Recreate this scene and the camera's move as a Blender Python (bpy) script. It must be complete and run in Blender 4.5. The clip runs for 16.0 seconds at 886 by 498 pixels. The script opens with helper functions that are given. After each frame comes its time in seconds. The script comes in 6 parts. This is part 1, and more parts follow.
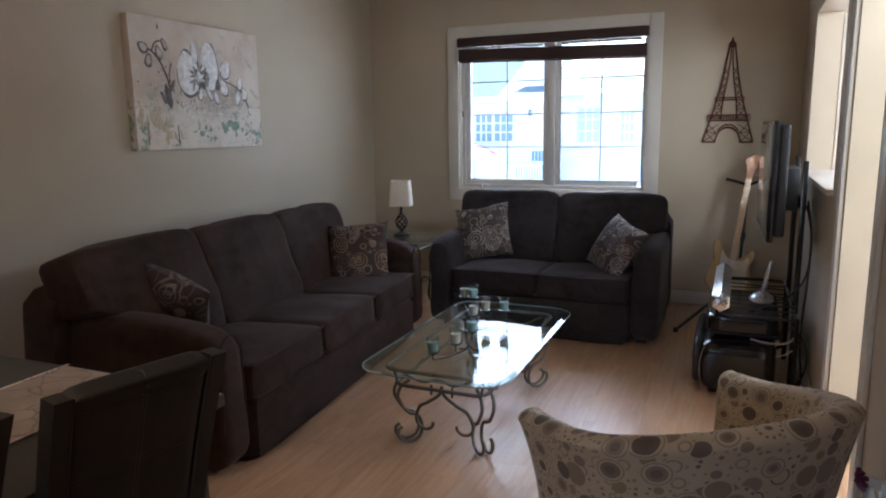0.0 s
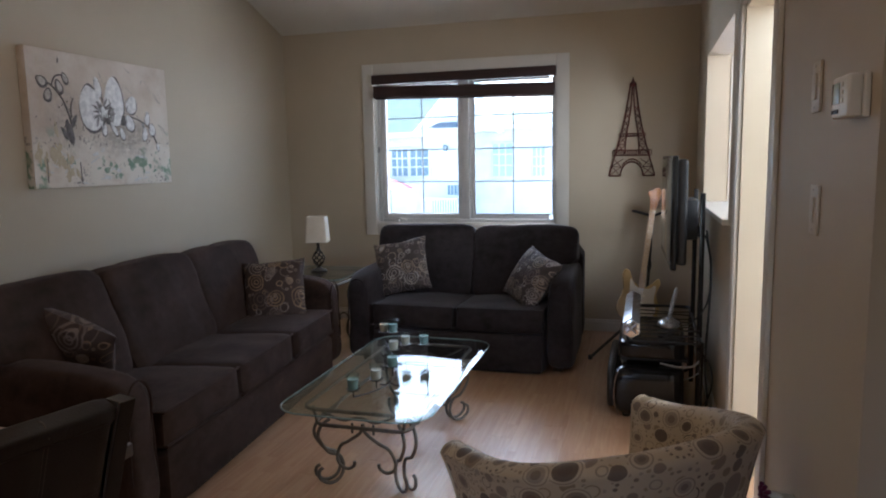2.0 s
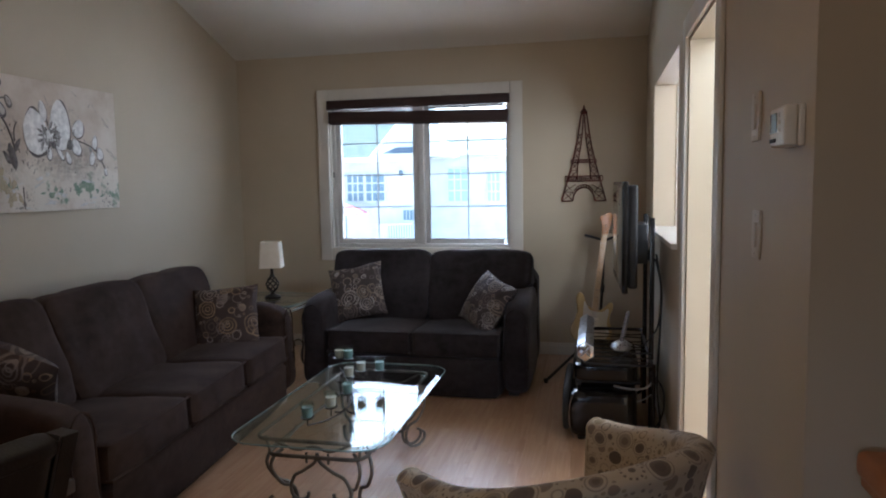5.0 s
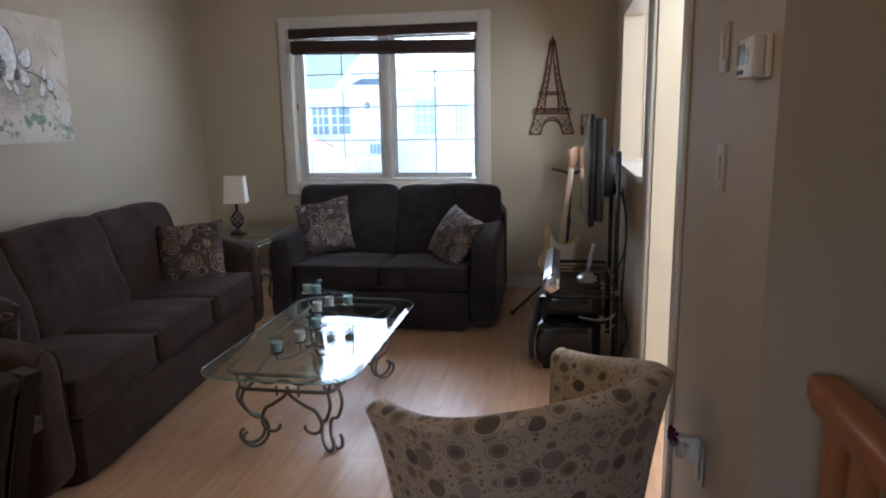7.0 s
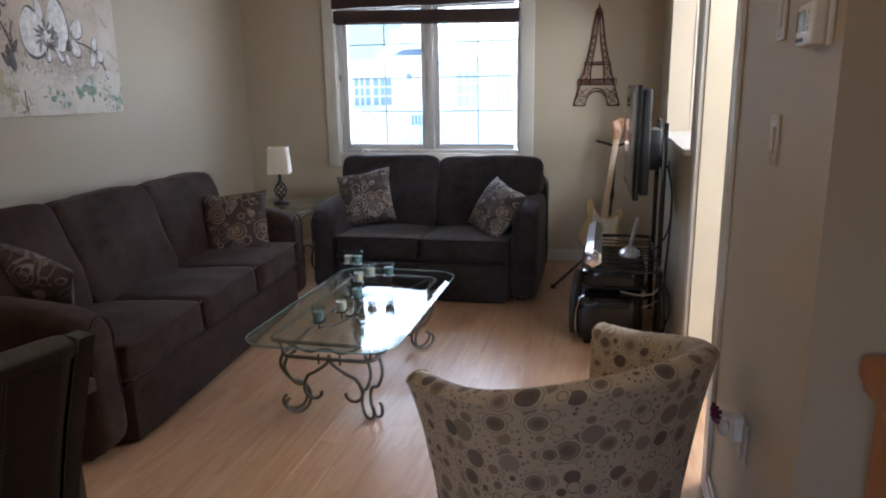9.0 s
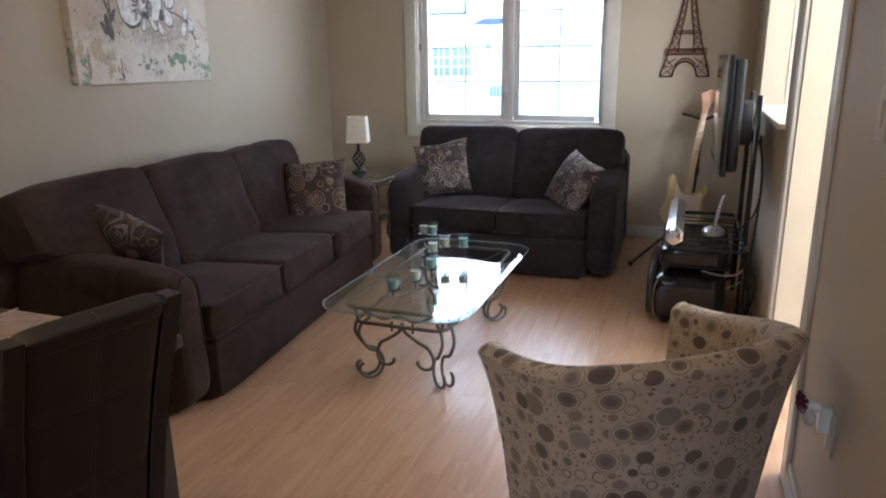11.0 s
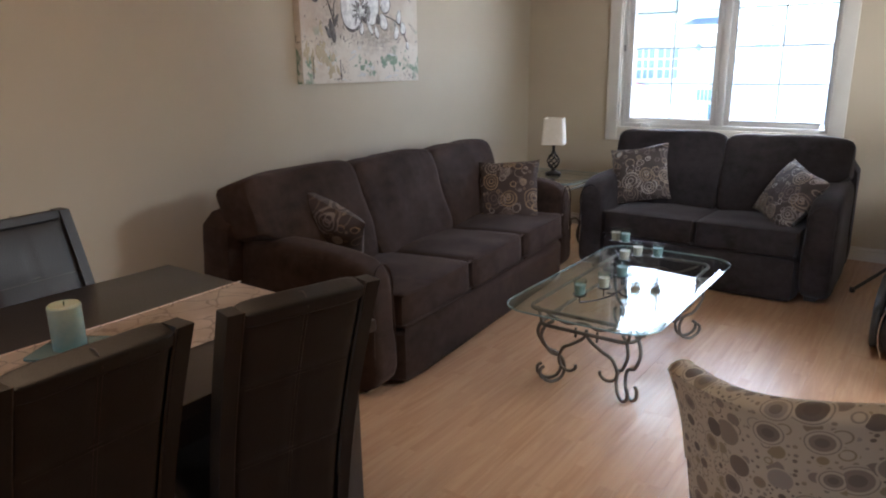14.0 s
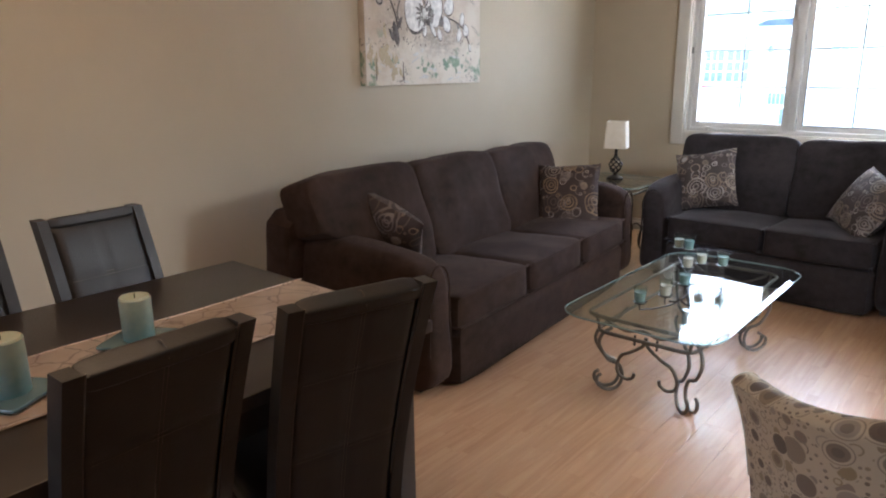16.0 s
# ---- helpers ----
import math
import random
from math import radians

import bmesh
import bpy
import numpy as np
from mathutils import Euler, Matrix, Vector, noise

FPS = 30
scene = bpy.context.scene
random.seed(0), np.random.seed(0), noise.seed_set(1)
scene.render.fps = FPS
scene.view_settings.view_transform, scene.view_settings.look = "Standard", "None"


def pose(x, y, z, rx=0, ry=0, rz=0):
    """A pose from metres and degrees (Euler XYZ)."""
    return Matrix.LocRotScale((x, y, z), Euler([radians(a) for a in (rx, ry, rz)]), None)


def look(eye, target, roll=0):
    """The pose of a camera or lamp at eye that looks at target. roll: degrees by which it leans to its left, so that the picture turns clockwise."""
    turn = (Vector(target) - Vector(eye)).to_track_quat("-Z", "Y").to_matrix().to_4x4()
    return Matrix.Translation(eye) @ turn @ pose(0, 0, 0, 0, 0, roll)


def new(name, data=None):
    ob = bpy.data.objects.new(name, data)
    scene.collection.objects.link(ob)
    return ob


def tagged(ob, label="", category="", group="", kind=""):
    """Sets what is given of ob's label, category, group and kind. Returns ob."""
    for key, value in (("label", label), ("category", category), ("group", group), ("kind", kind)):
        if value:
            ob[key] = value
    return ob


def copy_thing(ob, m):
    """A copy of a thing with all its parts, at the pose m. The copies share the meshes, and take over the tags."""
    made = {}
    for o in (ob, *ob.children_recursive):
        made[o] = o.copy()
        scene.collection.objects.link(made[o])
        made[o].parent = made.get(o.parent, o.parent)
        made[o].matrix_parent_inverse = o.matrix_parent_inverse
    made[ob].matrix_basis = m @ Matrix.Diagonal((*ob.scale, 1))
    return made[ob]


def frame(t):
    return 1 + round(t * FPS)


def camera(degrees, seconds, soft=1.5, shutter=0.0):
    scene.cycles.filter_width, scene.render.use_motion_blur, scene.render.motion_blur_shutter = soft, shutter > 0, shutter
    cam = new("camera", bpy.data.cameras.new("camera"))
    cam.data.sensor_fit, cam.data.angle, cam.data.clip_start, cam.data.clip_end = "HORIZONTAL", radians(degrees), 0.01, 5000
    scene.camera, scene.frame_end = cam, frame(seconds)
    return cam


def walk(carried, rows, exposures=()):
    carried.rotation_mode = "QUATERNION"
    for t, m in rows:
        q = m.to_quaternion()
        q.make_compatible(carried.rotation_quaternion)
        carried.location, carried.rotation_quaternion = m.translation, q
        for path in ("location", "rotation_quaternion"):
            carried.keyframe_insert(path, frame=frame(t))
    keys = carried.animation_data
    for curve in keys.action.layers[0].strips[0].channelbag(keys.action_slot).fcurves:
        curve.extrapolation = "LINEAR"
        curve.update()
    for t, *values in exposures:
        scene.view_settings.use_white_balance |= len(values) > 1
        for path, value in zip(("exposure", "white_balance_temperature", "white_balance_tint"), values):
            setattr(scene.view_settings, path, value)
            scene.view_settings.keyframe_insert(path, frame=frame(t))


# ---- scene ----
cam = camera(65.94, 16.0, soft=2.0)

PATH = [
    (0, (0.087, 0.215, 1.428), (-0.6930, 2.0233, 1.0788), -0.85),
    (0.5, (0.091, 0.214, 1.428), (-0.5993, 2.0607, 1.0898), -0.96),
    (1, (0.090, 0.210, 1.430), (-0.5308, 2.0836, 1.1048), -1.01),
    (1.5, (0.091, 0.207, 1.431), (-0.4916, 2.0960, 1.1278), -1.08),
    (2, (0.092, 0.203, 1.432), (-0.4669, 2.1061, 1.1774), -1.06),
    (2.5, (0.093, 0.199, 1.433), (-0.4503, 2.1116, 1.2111), -1.03),
    (3, (0.092, 0.198, 1.432), (-0.4379, 2.1170, 1.2396), -1.05),
    (3.5, (0.094, 0.196, 1.432), (-0.4261, 2.1197, 1.2625), -1.03),
    (4, (0.096, 0.197, 1.433), (-0.4043, 2.1265, 1.2747), -1.04),
    (6.5, (0.097, 0.205, 1.434), (-0.2516, 2.1479, 1.1136), -0.85),
    (7, (0.098, 0.208, 1.433), (-0.2440, 2.1419, 1.0562), -0.96),
    (7.5, (0.097, 0.209, 1.430), (-0.2472, 2.1382, 1.0319), -0.96),
    (8, (0.096, 0.211, 1.431), (-0.2765, 2.1280, 0.9971), -0.98),
    (8.5, (0.094, 0.211, 1.431), (-0.3034, 2.1210, 0.9894), -0.95),
    (9, (0.092, 0.213, 1.431), (-0.3622, 2.1074, 0.9769), -0.95),
    (11.5, (0.080, 0.227, 1.423), (-0.6448, 2.0109, 0.8818), -0.78),
    (12, (0.076, 0.229, 1.421), (-0.7377, 1.9756, 0.8844), -0.82),
    (12.5, (0.071, 0.229, 1.422), (-0.8372, 1.9298, 0.8903), -0.89),
    (13, (0.071, 0.231, 1.420), (-0.9296, 1.8819, 0.8968), -0.91),
    (13.5, (0.066, 0.231, 1.418), (-1.0055, 1.8371, 0.8980), -0.89),
    (14, (0.066, 0.231, 1.418), (-1.0685, 1.7947, 0.9010), -0.75),
    (14.5, (0.060, 0.232, 1.416), (-1.1532, 1.7368, 0.9015), -0.70),
    (15, (0.061, 0.232, 1.418), (-1.1993, 1.6974, 0.9040), -0.58),
    (15.5, (0.061, 0.231, 1.417), (-1.2039, 1.6923, 0.9043), -0.61),
    (16, (0.063, 0.232, 1.418), (-1.2042, 1.6933, 0.9088), -0.65),
]
EXPOSURES = [(0.0, 3.20, 5240, 10), (4.0, 2.95, 5220, 10), (7.0, 3.18, 5260, 10), (9.0, 3.44, 5280, 10), (12.5, 3.82, 5400, 10), (14.0, 3.80, 5440, 10), (15.0, 3.98, 5480, 10), (16.0, 4.06, 5480, 10)]
walk(cam, [(t, look(eye, target, roll)) for t, eye, target, roll in PATH], EXPOSURES)

# ---- light ----
world = bpy.data.worlds.new("sky")
scene.world = world
world.use_nodes = True
wn = world.node_tree
sky = wn.nodes.new("ShaderNodeTexSky")
sky.sky_type, sky.sun_disc = "NISHITA", False
sky.dust_density, sky.air_density = 6.0, 1.0
sky.sun_elevation, sky.sun_rotation = radians(64), radians(-12)
wn.links.new(sky.outputs[0], wn.nodes["Background"].inputs[0])
wn.nodes["Background"].inputs[1].default_value = 0.15
sun = new("sun", bpy.data.lights.new("sun", "SUN"))
sun.data.energy, sun.data.angle, sun.data.color = 2.5, radians(0.5), (1, 0.95, 0.88)
sun.matrix_world = look((-2.2, 10, 22), (0, 0, 0))


def opening_light(name, eye, target, w, h, watts, color):
    """Area lamp in an opening outside the view: kitchen daylight, and added south fill."""
    lamp = new(name, bpy.data.lights.new(name, "AREA"))
    lamp.data.shape, lamp.data.size, lamp.data.size_y = "RECTANGLE", w, h
    lamp.data.energy, lamp.data.color = watts, color
    lamp.matrix_world = look(eye, target)
    return lamp


# Added warm fill behind the camera; no window is known there.
opening_light("south_fill_light", (-1.2, -3.42, 1.6), (-1.2, 0, 1.5), 1.8, 1.3, 1.2, (1, 0.78, 0.55))
opening_light("kitchen_window_light", (3.12, 2.35, 1.40), (0, 3.05, 1.35), 0.7, 1.0, 6, (1, 0.97, 0.93))
# Added fill lamps, no fixtures: dining warmth, kitchen glow, bright door jamb.
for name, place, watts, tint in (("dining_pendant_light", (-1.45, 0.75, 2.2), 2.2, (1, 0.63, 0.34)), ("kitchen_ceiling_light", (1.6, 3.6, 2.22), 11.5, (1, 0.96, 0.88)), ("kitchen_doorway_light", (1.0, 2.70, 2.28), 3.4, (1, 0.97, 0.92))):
    fill_lamp = new(name, bpy.data.lights.new(name, "POINT"))
    fill_lamp.data.energy, fill_lamp.data.shadow_soft_size, fill_lamp.data.color = watts, 0.5 if name.startswith("dining") else 0.22, tint
    fill_lamp.location = place

# ---- materials ----


def mat(name, base=(0.5, 0.5, 0.5), rough=0.6, metal=0.0):
    m = bpy.data.materials.new(name)
    m.use_nodes = True
    b = m.node_tree.nodes["Principled BSDF"]
    b.inputs["Base Color"].default_value = (*base, 1)
    b.inputs["Roughness"].default_value = rough
    b.inputs["Metallic"].default_value = metal
    return m


class Net:
    """Short hand for the nodes of one material."""

    def __init__(self, m):
        self.t = m.node_tree
        self.b = self.t.nodes["Principled BSDF"]

    def n(self, kind, **values):
        node = self.t.nodes.new("ShaderNode" + kind)
        for k, v in values.items():
            node.inputs[k.replace("_", " ")].default_value = v
        return node

    def l(self, a, b):
        self.t.links.new(a, b)

    def coords(self, which="Object", scale=(1, 1, 1)):
        c, m = self.n("TexCoord"), self.n("Mapping")
        m.inputs["Scale"].default_value = scale
        self.l(c.outputs[which], m.inputs[0])
        return m.outputs[0]

    def noise(self, vec, scale, detail=3, rough=0.5):
        x = self.n("TexNoise", Scale=scale, Detail=detail, Roughness=rough)
        self.l(vec, x.inputs["Vector"])
        return x.outputs[0]

    def ramp(self, fac, *stops):
        r = self.n("ValToRGB")
        while len(r.color_ramp.elements) < len(stops):
            r.color_ramp.elements.new(0.5)
        for e, (p, c) in zip(r.color_ramp.elements, stops):
            e.position = p
            e.color = (*c, 1) if isinstance(c, tuple) else (c, c, c, 1)
        self.l(fac, r.inputs[0])
        return r.outputs[0]

    def mix(self, fac, a, b, kind="MIX"):
        x = self.t.nodes.new("ShaderNodeMix")
        x.data_type, x.blend_type = "RGBA", kind
        for v, k in ((fac, 0), (a, 6), (b, 7)):
            if isinstance(v, (int, float)):
                x.inputs[k].default_value = v
            elif isinstance(v, tuple):
                x.inputs[k].default_value = (*v, 1)
            else:
                self.l(v, x.inputs[k])
        return x.outputs[2]

    def math(self, op, a, b=0.0, c=0.0):
        x = self.t.nodes.new("ShaderNodeMath")
        x.operation = op
        for v, k in ((a, 0), (b, 1), (c, 2)):
            if isinstance(v, (int, float)):
                x.inputs[k].default_value = v
            else:
                self.l(v, x.inputs[k])
        return x.outputs[0]

    def color(self, out):
        self.l(out, self.b.inputs["Base Color"])

    def rough(self, out):
        self.l(out, self.b.inputs["Roughness"])

    def bump(self, out, strength=0.3, dist=0.01):
        x = self.n("Bump", Strength=strength, Distance=dist)
        self.l(out, x.inputs["Height"])
        self.l(x.outputs[0], self.b.inputs["Normal"])


def mottled(name, a, b, scale, rough=0.6, metal=0.0, bump=0.2, grain=120.0, dist=0.002):
    """A surface of two near colours in soft clouds, with fine relief."""
    m = mat(name, a, rough, metal)
    k = Net(m)
    v = k.coords()
    clouds, fine = k.noise(v, scale, 4), k.noise(v, grain, 2)
    k.color(k.mix(k.ramp(clouds, (0.35, 0.0), (0.68, 1.0)), a, b))
    k.rough(k.math("MULTIPLY_ADD", fine, 0.15, rough - 0.07))
    k.bump(fine, bump, dist)
    return m


WALL = mottled("beige_wall_paint", (0.462, 0.398, 0.295), (0.502, 0.434, 0.324), 1.2, 0.55, bump=0.12, grain=240)
CEIL = mottled("ceiling_paint", (0.66, 0.63, 0.57), (0.70, 0.67, 0.61), 2.0, 0.8, bump=0.35, grain=130)
TRIM = mottled("white_trim_paint", (0.62, 0.595, 0.54), (0.67, 0.645, 0.59), 4.0, 0.32, bump=0.05, grain=60)
CREAM_PAINT = mottled("cream_paint", (0.60, 0.54, 0.41), (0.64, 0.58, 0.445), 3.0, 0.42, bump=0.06, grain=90)
VINYL = mottled("white_window_vinyl", (0.62, 0.615, 0.60), (0.67, 0.665, 0.65), 5.0, 0.28, bump=0.03)
MUNTIN = mat("grey_muntin", (0.24, 0.24, 0.235), 0.5)
IRON = mottled("wrought_iron", (0.13, 0.118, 0.102), (0.20, 0.178, 0.15), 14, 0.42, 0.7, 0.3, 90)
DARK_IRON = mottled("black_iron", (0.022, 0.019, 0.017), (0.04, 0.034, 0.03), 18, 0.42, 0.5, 0.3, 90)
SCREEN = mat("dark_screen_glass", (0.006, 0.006, 0.007), 0.04)
BLACK = mottled("black_gloss_plastic", (0.008, 0.008, 0.009), (0.012, 0.012, 0.013), 8, 0.16, bump=0.02)
BLACK_MATTE = mottled("black_matte_plastic", (0.012, 0.012, 0.013), (0.02, 0.02, 0.02), 10, 0.5, bump=0.1)
SILVER = mottled("silver_plastic", (0.42, 0.43, 0.45), (0.5, 0.51, 0.53), 9, 0.28, 0.6, 0.05)
WHITE_PLASTIC = mottled("white_plastic", (0.70, 0.68, 0.62), (0.74, 0.72, 0.66), 20, 0.35, bump=0.03)
IVORY = mottled("ivory_plastic", (0.50, 0.445, 0.35), (0.54, 0.48, 0.38), 20, 0.4, bump=0.03)
DARK_WOOD = mottled("espresso_wood", (0.021, 0.0145, 0.0115), (0.031, 0.022, 0.017), 7, 0.34, bump=0.03, grain=160, dist=0.0006)
CABLE = mat("black_cable", (0.012, 0.012, 0.012), 0.5)
CABLE_WHITE = mat("white_cable", (0.38, 0.38, 0.37), 0.45)
CERAMIC = mat("white_candle_wax", (0.78, 0.74, 0.62), 0.5)
TEAL_WAX = mat("teal_candle_wax", (0.19, 0.28, 0.27), 0.45)
CREAM_WAX = mat("cream_candle_wax", (0.52, 0.47, 0.39), 0.5)


def make_floor_wood():
    m = mat("light_oak_laminate", (0.5, 0.3, 0.16), 0.3)
    k = Net(m)
    c = k.n("TexCoord")
    info = k.n("ObjectInfo")
    sep = k.n("SeparateXYZ")
    k.l(c.outputs["Object"], sep.inputs[0])
    # two strips in each board, each a little different
    strip = k.math("FLOOR", k.math("DIVIDE", sep.outputs[0], 0.0635))
    step = k.math("FLOOR", k.math("ADD", k.math("DIVIDE", sep.outputs[1], 0.43), k.math("MULTIPLY", strip, 0.37)))
    wn2 = k.n("TexWhiteNoise")
    comb = k.n("CombineXYZ")
    k.l(strip, comb.inputs[0]), k.l(step, comb.inputs[1]), k.l(k.math("MULTIPLY", info.outputs["Random"], 57.0), comb.inputs[2])
    k.l(comb.outputs[0], wn2.inputs["Vector"])
    mp = k.n("Mapping")
    mp.inputs["Scale"].default_value = (30, 1.7, 1)
    off = k.n("CombineXYZ")
    k.l(k.math("MULTIPLY", wn2.outputs[0], 90.0), off.inputs[0]), k.l(k.math("MULTIPLY", info.outputs["Random"], 70.0), off.inputs[1])
    k.l(c.outputs["Object"], mp.inputs[0]), k.l(off.outputs[0], mp.inputs["Location"])
    grain = k.n("TexNoise", Scale=1.0, Detail=5.0, Roughness=0.62, Distortion=0.8)
    k.l(mp.outputs[0], grain.inputs["Vector"])
    tone = k.mix(wn2.outputs[0], (0.480, 0.297, 0.172), (0.515, 0.325, 0.191))
    col = k.mix(k.ramp(grain.outputs[0], (0.38, 0.0), (0.7, 1.0)), tone, (0.365, 0.196, 0.105))
    k.color(k.mix(0.78, tone, col))
    k.rough(k.math("MULTIPLY_ADD", grain.outputs[0], 0.14, 0.24))
    k.bump(grain.outputs[0], 0.08, 0.001)
    k.b.inputs["Coat Weight"].default_value = 0.22
    k.b.inputs["Coat Roughness"].default_value = 0.22
    return m


def make_microfibre(name, deep, pale, sheen, fuzz):
    """Brushed, finely ribbed upholstery: nap in faint swipes, a soft sheen."""
    m = mat(name, deep, 0.85)
    k = Net(m)
    v = k.coords()
    nap = k.noise(k.coords("Object", (1.0, 1.0, 1.8)), 3.2, 6, 0.62)
    rub = k.noise(v, 21, 4, 0.6)
    weave = k.noise(v, 300, 2)
    ribs = k.n("TexWave", Scale=62.0, Distortion=0.6, Detail=1.0)
    k.l(v, ribs.inputs["Vector"])
    tone = k.math("MULTIPLY_ADD", rub, 0.35, k.math("MULTIPLY", nap, 0.65))
    k.color(k.mix(k.ramp(tone, (0.34, 0.0), (0.68, 1.0)), deep, pale))
    k.bump(k.math("MULTIPLY_ADD", ribs.outputs["Fac"], 0.55, weave), 0.32, 0.002)
    k.b.inputs["Sheen Weight"].default_value = fuzz
    k.b.inputs["Sheen Roughness"].default_value = 0.42
    k.b.inputs["Sheen Tint"].default_value = (*sheen, 1)
    k.b.inputs["Specular IOR Level"].default_value = 0.16
    return m


def make_leather():
    m = mat("espresso_leather", (0.018, 0.013, 0.011), 0.36)
    k = Net(m)
    v = k.coords()
    vor = k.n("TexVoronoi", Scale=210.0)
    k.l(v, vor.inputs["Vector"])
    k.color(k.mix(k.noise(v, 5, 4), (0.0115, 0.0092, 0.0082), (0.021, 0.0168, 0.0145)))
    k.rough(k.math("MULTIPLY_ADD", k.noise(v, 9, 3), 0.25, 0.35))
    k.bump(k.math("ADD", vor.outputs["Distance"], k.noise(v, 14, 3)), 0.14, 0.002)
    return m


def spots(k, vec, scale, loose, seed):
    """Scattered spot centres: distance from the nearest, three random values of it, and the direction to it."""
    mp = k.n("Mapping")
    mp.inputs["Location"].default_value = (seed * 3.7, seed * 1.9, 0)
    k.l(vec, mp.inputs[0])
    vo = k.n("TexVoronoi", Scale=scale, Randomness=loose)
    vo.voronoi_dimensions = "2D"
    k.l(mp.outputs[0], vo.inputs["Vector"])
    rnd = k.n("SeparateColor")
    k.l(vo.outputs["Color"], rnd.inputs[0])
    away = k.t.nodes.new("ShaderNodeVectorMath")
    away.operation = "SUBTRACT"
    k.l(mp.outputs[0], away.inputs[0]), k.l(vo.outputs["Position"], away.inputs[1])
    flat = k.n("SeparateXYZ")
    k.l(away.outputs[0], flat.inputs[0])
    angle = k.math("ARCTAN2", flat.outputs[1], flat.outputs[0])
    return vo.outputs["Distance"], rnd.outputs, angle


def inside(k, d, r, soft=0.02):
    """1 where d is under r, with a soft edge."""
    x = k.math("MULTIPLY_ADD", k.math("SUBTRACT", r, d), 1 / soft, 0.5)
    x.node.use_clamp = True
    return x


def band(k, d, r, width, soft=0.02):
    return k.math("SUBTRACT", inside(k, d, r, soft), inside(k, d, k.math("SUBTRACT", r, width), soft))


def rings(k, vec, scale, size, seed, width=0.0, soft=0.02):
    """Mask of round outlines and the spots' own random values."""
    d, rnd, angle = spots(k, vec, scale, 0.72, seed)
    r = k.math("MULTIPLY_ADD", rnd[0], size * 0.75, size * 0.25)
    return (band(k, d, r, width, soft) if width else inside(k, d, r, soft)), rnd[1]


def make_circles():
    """Cream upholstery printed with taupe, brown and olive discs, ringed discs and wreaths of dots."""
    m = mat("circle_print_fabric", (0.6, 0.52, 0.4), 0.8)
    k = Net(m)
    v = k.coords("UV")
    tones = ((0.0, (0.075, 0.053, 0.042)), (0.18, (0.125, 0.090, 0.067)), (0.36, (0.215, 0.172, 0.130)), (0.55, (0.270, 0.205, 0.108)), (0.74, (0.20, 0.152, 0.112)), (1.0, (0.31, 0.26, 0.205)))
    col = k.mix(k.noise(v, 9, 3), (0.455, 0.375, 0.260), (0.515, 0.430, 0.305))
    big, small, dots = spots(k, v, 10.2, 0.74, 1), spots(k, v, 17.5, 0.9, 3), spots(k, v, 46, 0.9, 5)
    ra = k.math("MULTIPLY_ADD", big[1][0], 0.16, 0.26)
    free_a = k.math("SUBTRACT", 1.0, inside(k, big[0], k.math("ADD", ra, 0.045), 0.02))
    rb = k.math("MULTIPLY_ADD", small[1][0], 0.24, 0.16)
    free_b = k.math("MULTIPLY", free_a, k.math("SUBTRACT", 1.0, inside(k, small[0], k.math("ADD", rb, 0.08), 0.03)))
    # fine dots between the rest, on some of their places only
    rc = k.math("MULTIPLY_ADD", dots[1][0], 0.12, 0.14)
    some = k.math("GREATER_THAN", dots[1][1], 0.25)
    col = k.mix(k.math("MULTIPLY", k.math("MULTIPLY", inside(k, dots[0], rc, 0.06), some), k.math("MULTIPLY", free_b, 0.8)), col, k.ramp(dots[1][2], *tones))
    # middling discs, every third only an outline
    hollow = k.math("GREATER_THAN", small[1][1], 0.66)
    disc_b = k.math("SUBTRACT", inside(k, small[0], rb, 0.03), k.math("MULTIPLY", hollow, inside(k, small[0], k.math("SUBTRACT", rb, 0.07), 0.03)))
    col = k.mix(k.math("MULTIPLY", disc_b, k.math("MULTIPLY", free_a, 0.9)), col, k.ramp(small[1][2], *tones))
    # large ones: plain discs, ringed discs, wreaths of dots
    ringed = k.math("GREATER_THAN", big[1][1], 0.30)
    wreath = k.math("GREATER_THAN", big[1][1], 0.80)
    core = k.math("SUBTRACT", ra, k.math("MULTIPLY", ringed, 0.095))
    core = k.math("SUBTRACT", core, k.math("MULTIPLY", wreath, 0.10))
    tone_a = k.ramp(big[1][2], *tones)
    col = k.mix(k.math("MULTIPLY", inside(k, big[0], core), 0.92), col, tone_a)
    line = k.math("MULTIPLY", band(k, big[0], ra, 0.030), k.math("SUBTRACT", ringed, wreath))
    col = k.mix(k.math("MULTIPLY", line, 0.85), col, (0.20, 0.155, 0.12))
    beads = k.math("MULTIPLY", band(k, big[0], k.math("ADD", ra, 0.02), 0.065), k.math("GREATER_THAN", k.math("COSINE", k.math("MULTIPLY", big[2], 12.0)), 0.15))
    col = k.mix(k.math("MULTIPLY", k.math("MULTIPLY", beads, wreath), 0.85), col, (0.13, 0.095, 0.075))
    heart = inside(k, big[0], k.math("MULTIPLY", core, 0.55))
    col = k.mix(k.math("MULTIPLY", heart, k.math("MULTIPLY", ringed, 0.55)), col, (0.105, 0.078, 0.062))
    k.color(col)
    k.bump(k.noise(v, 420, 2), 0.3, 0.0015)
    k.b.inputs["Sheen Weight"].default_value = 0.15
    return m


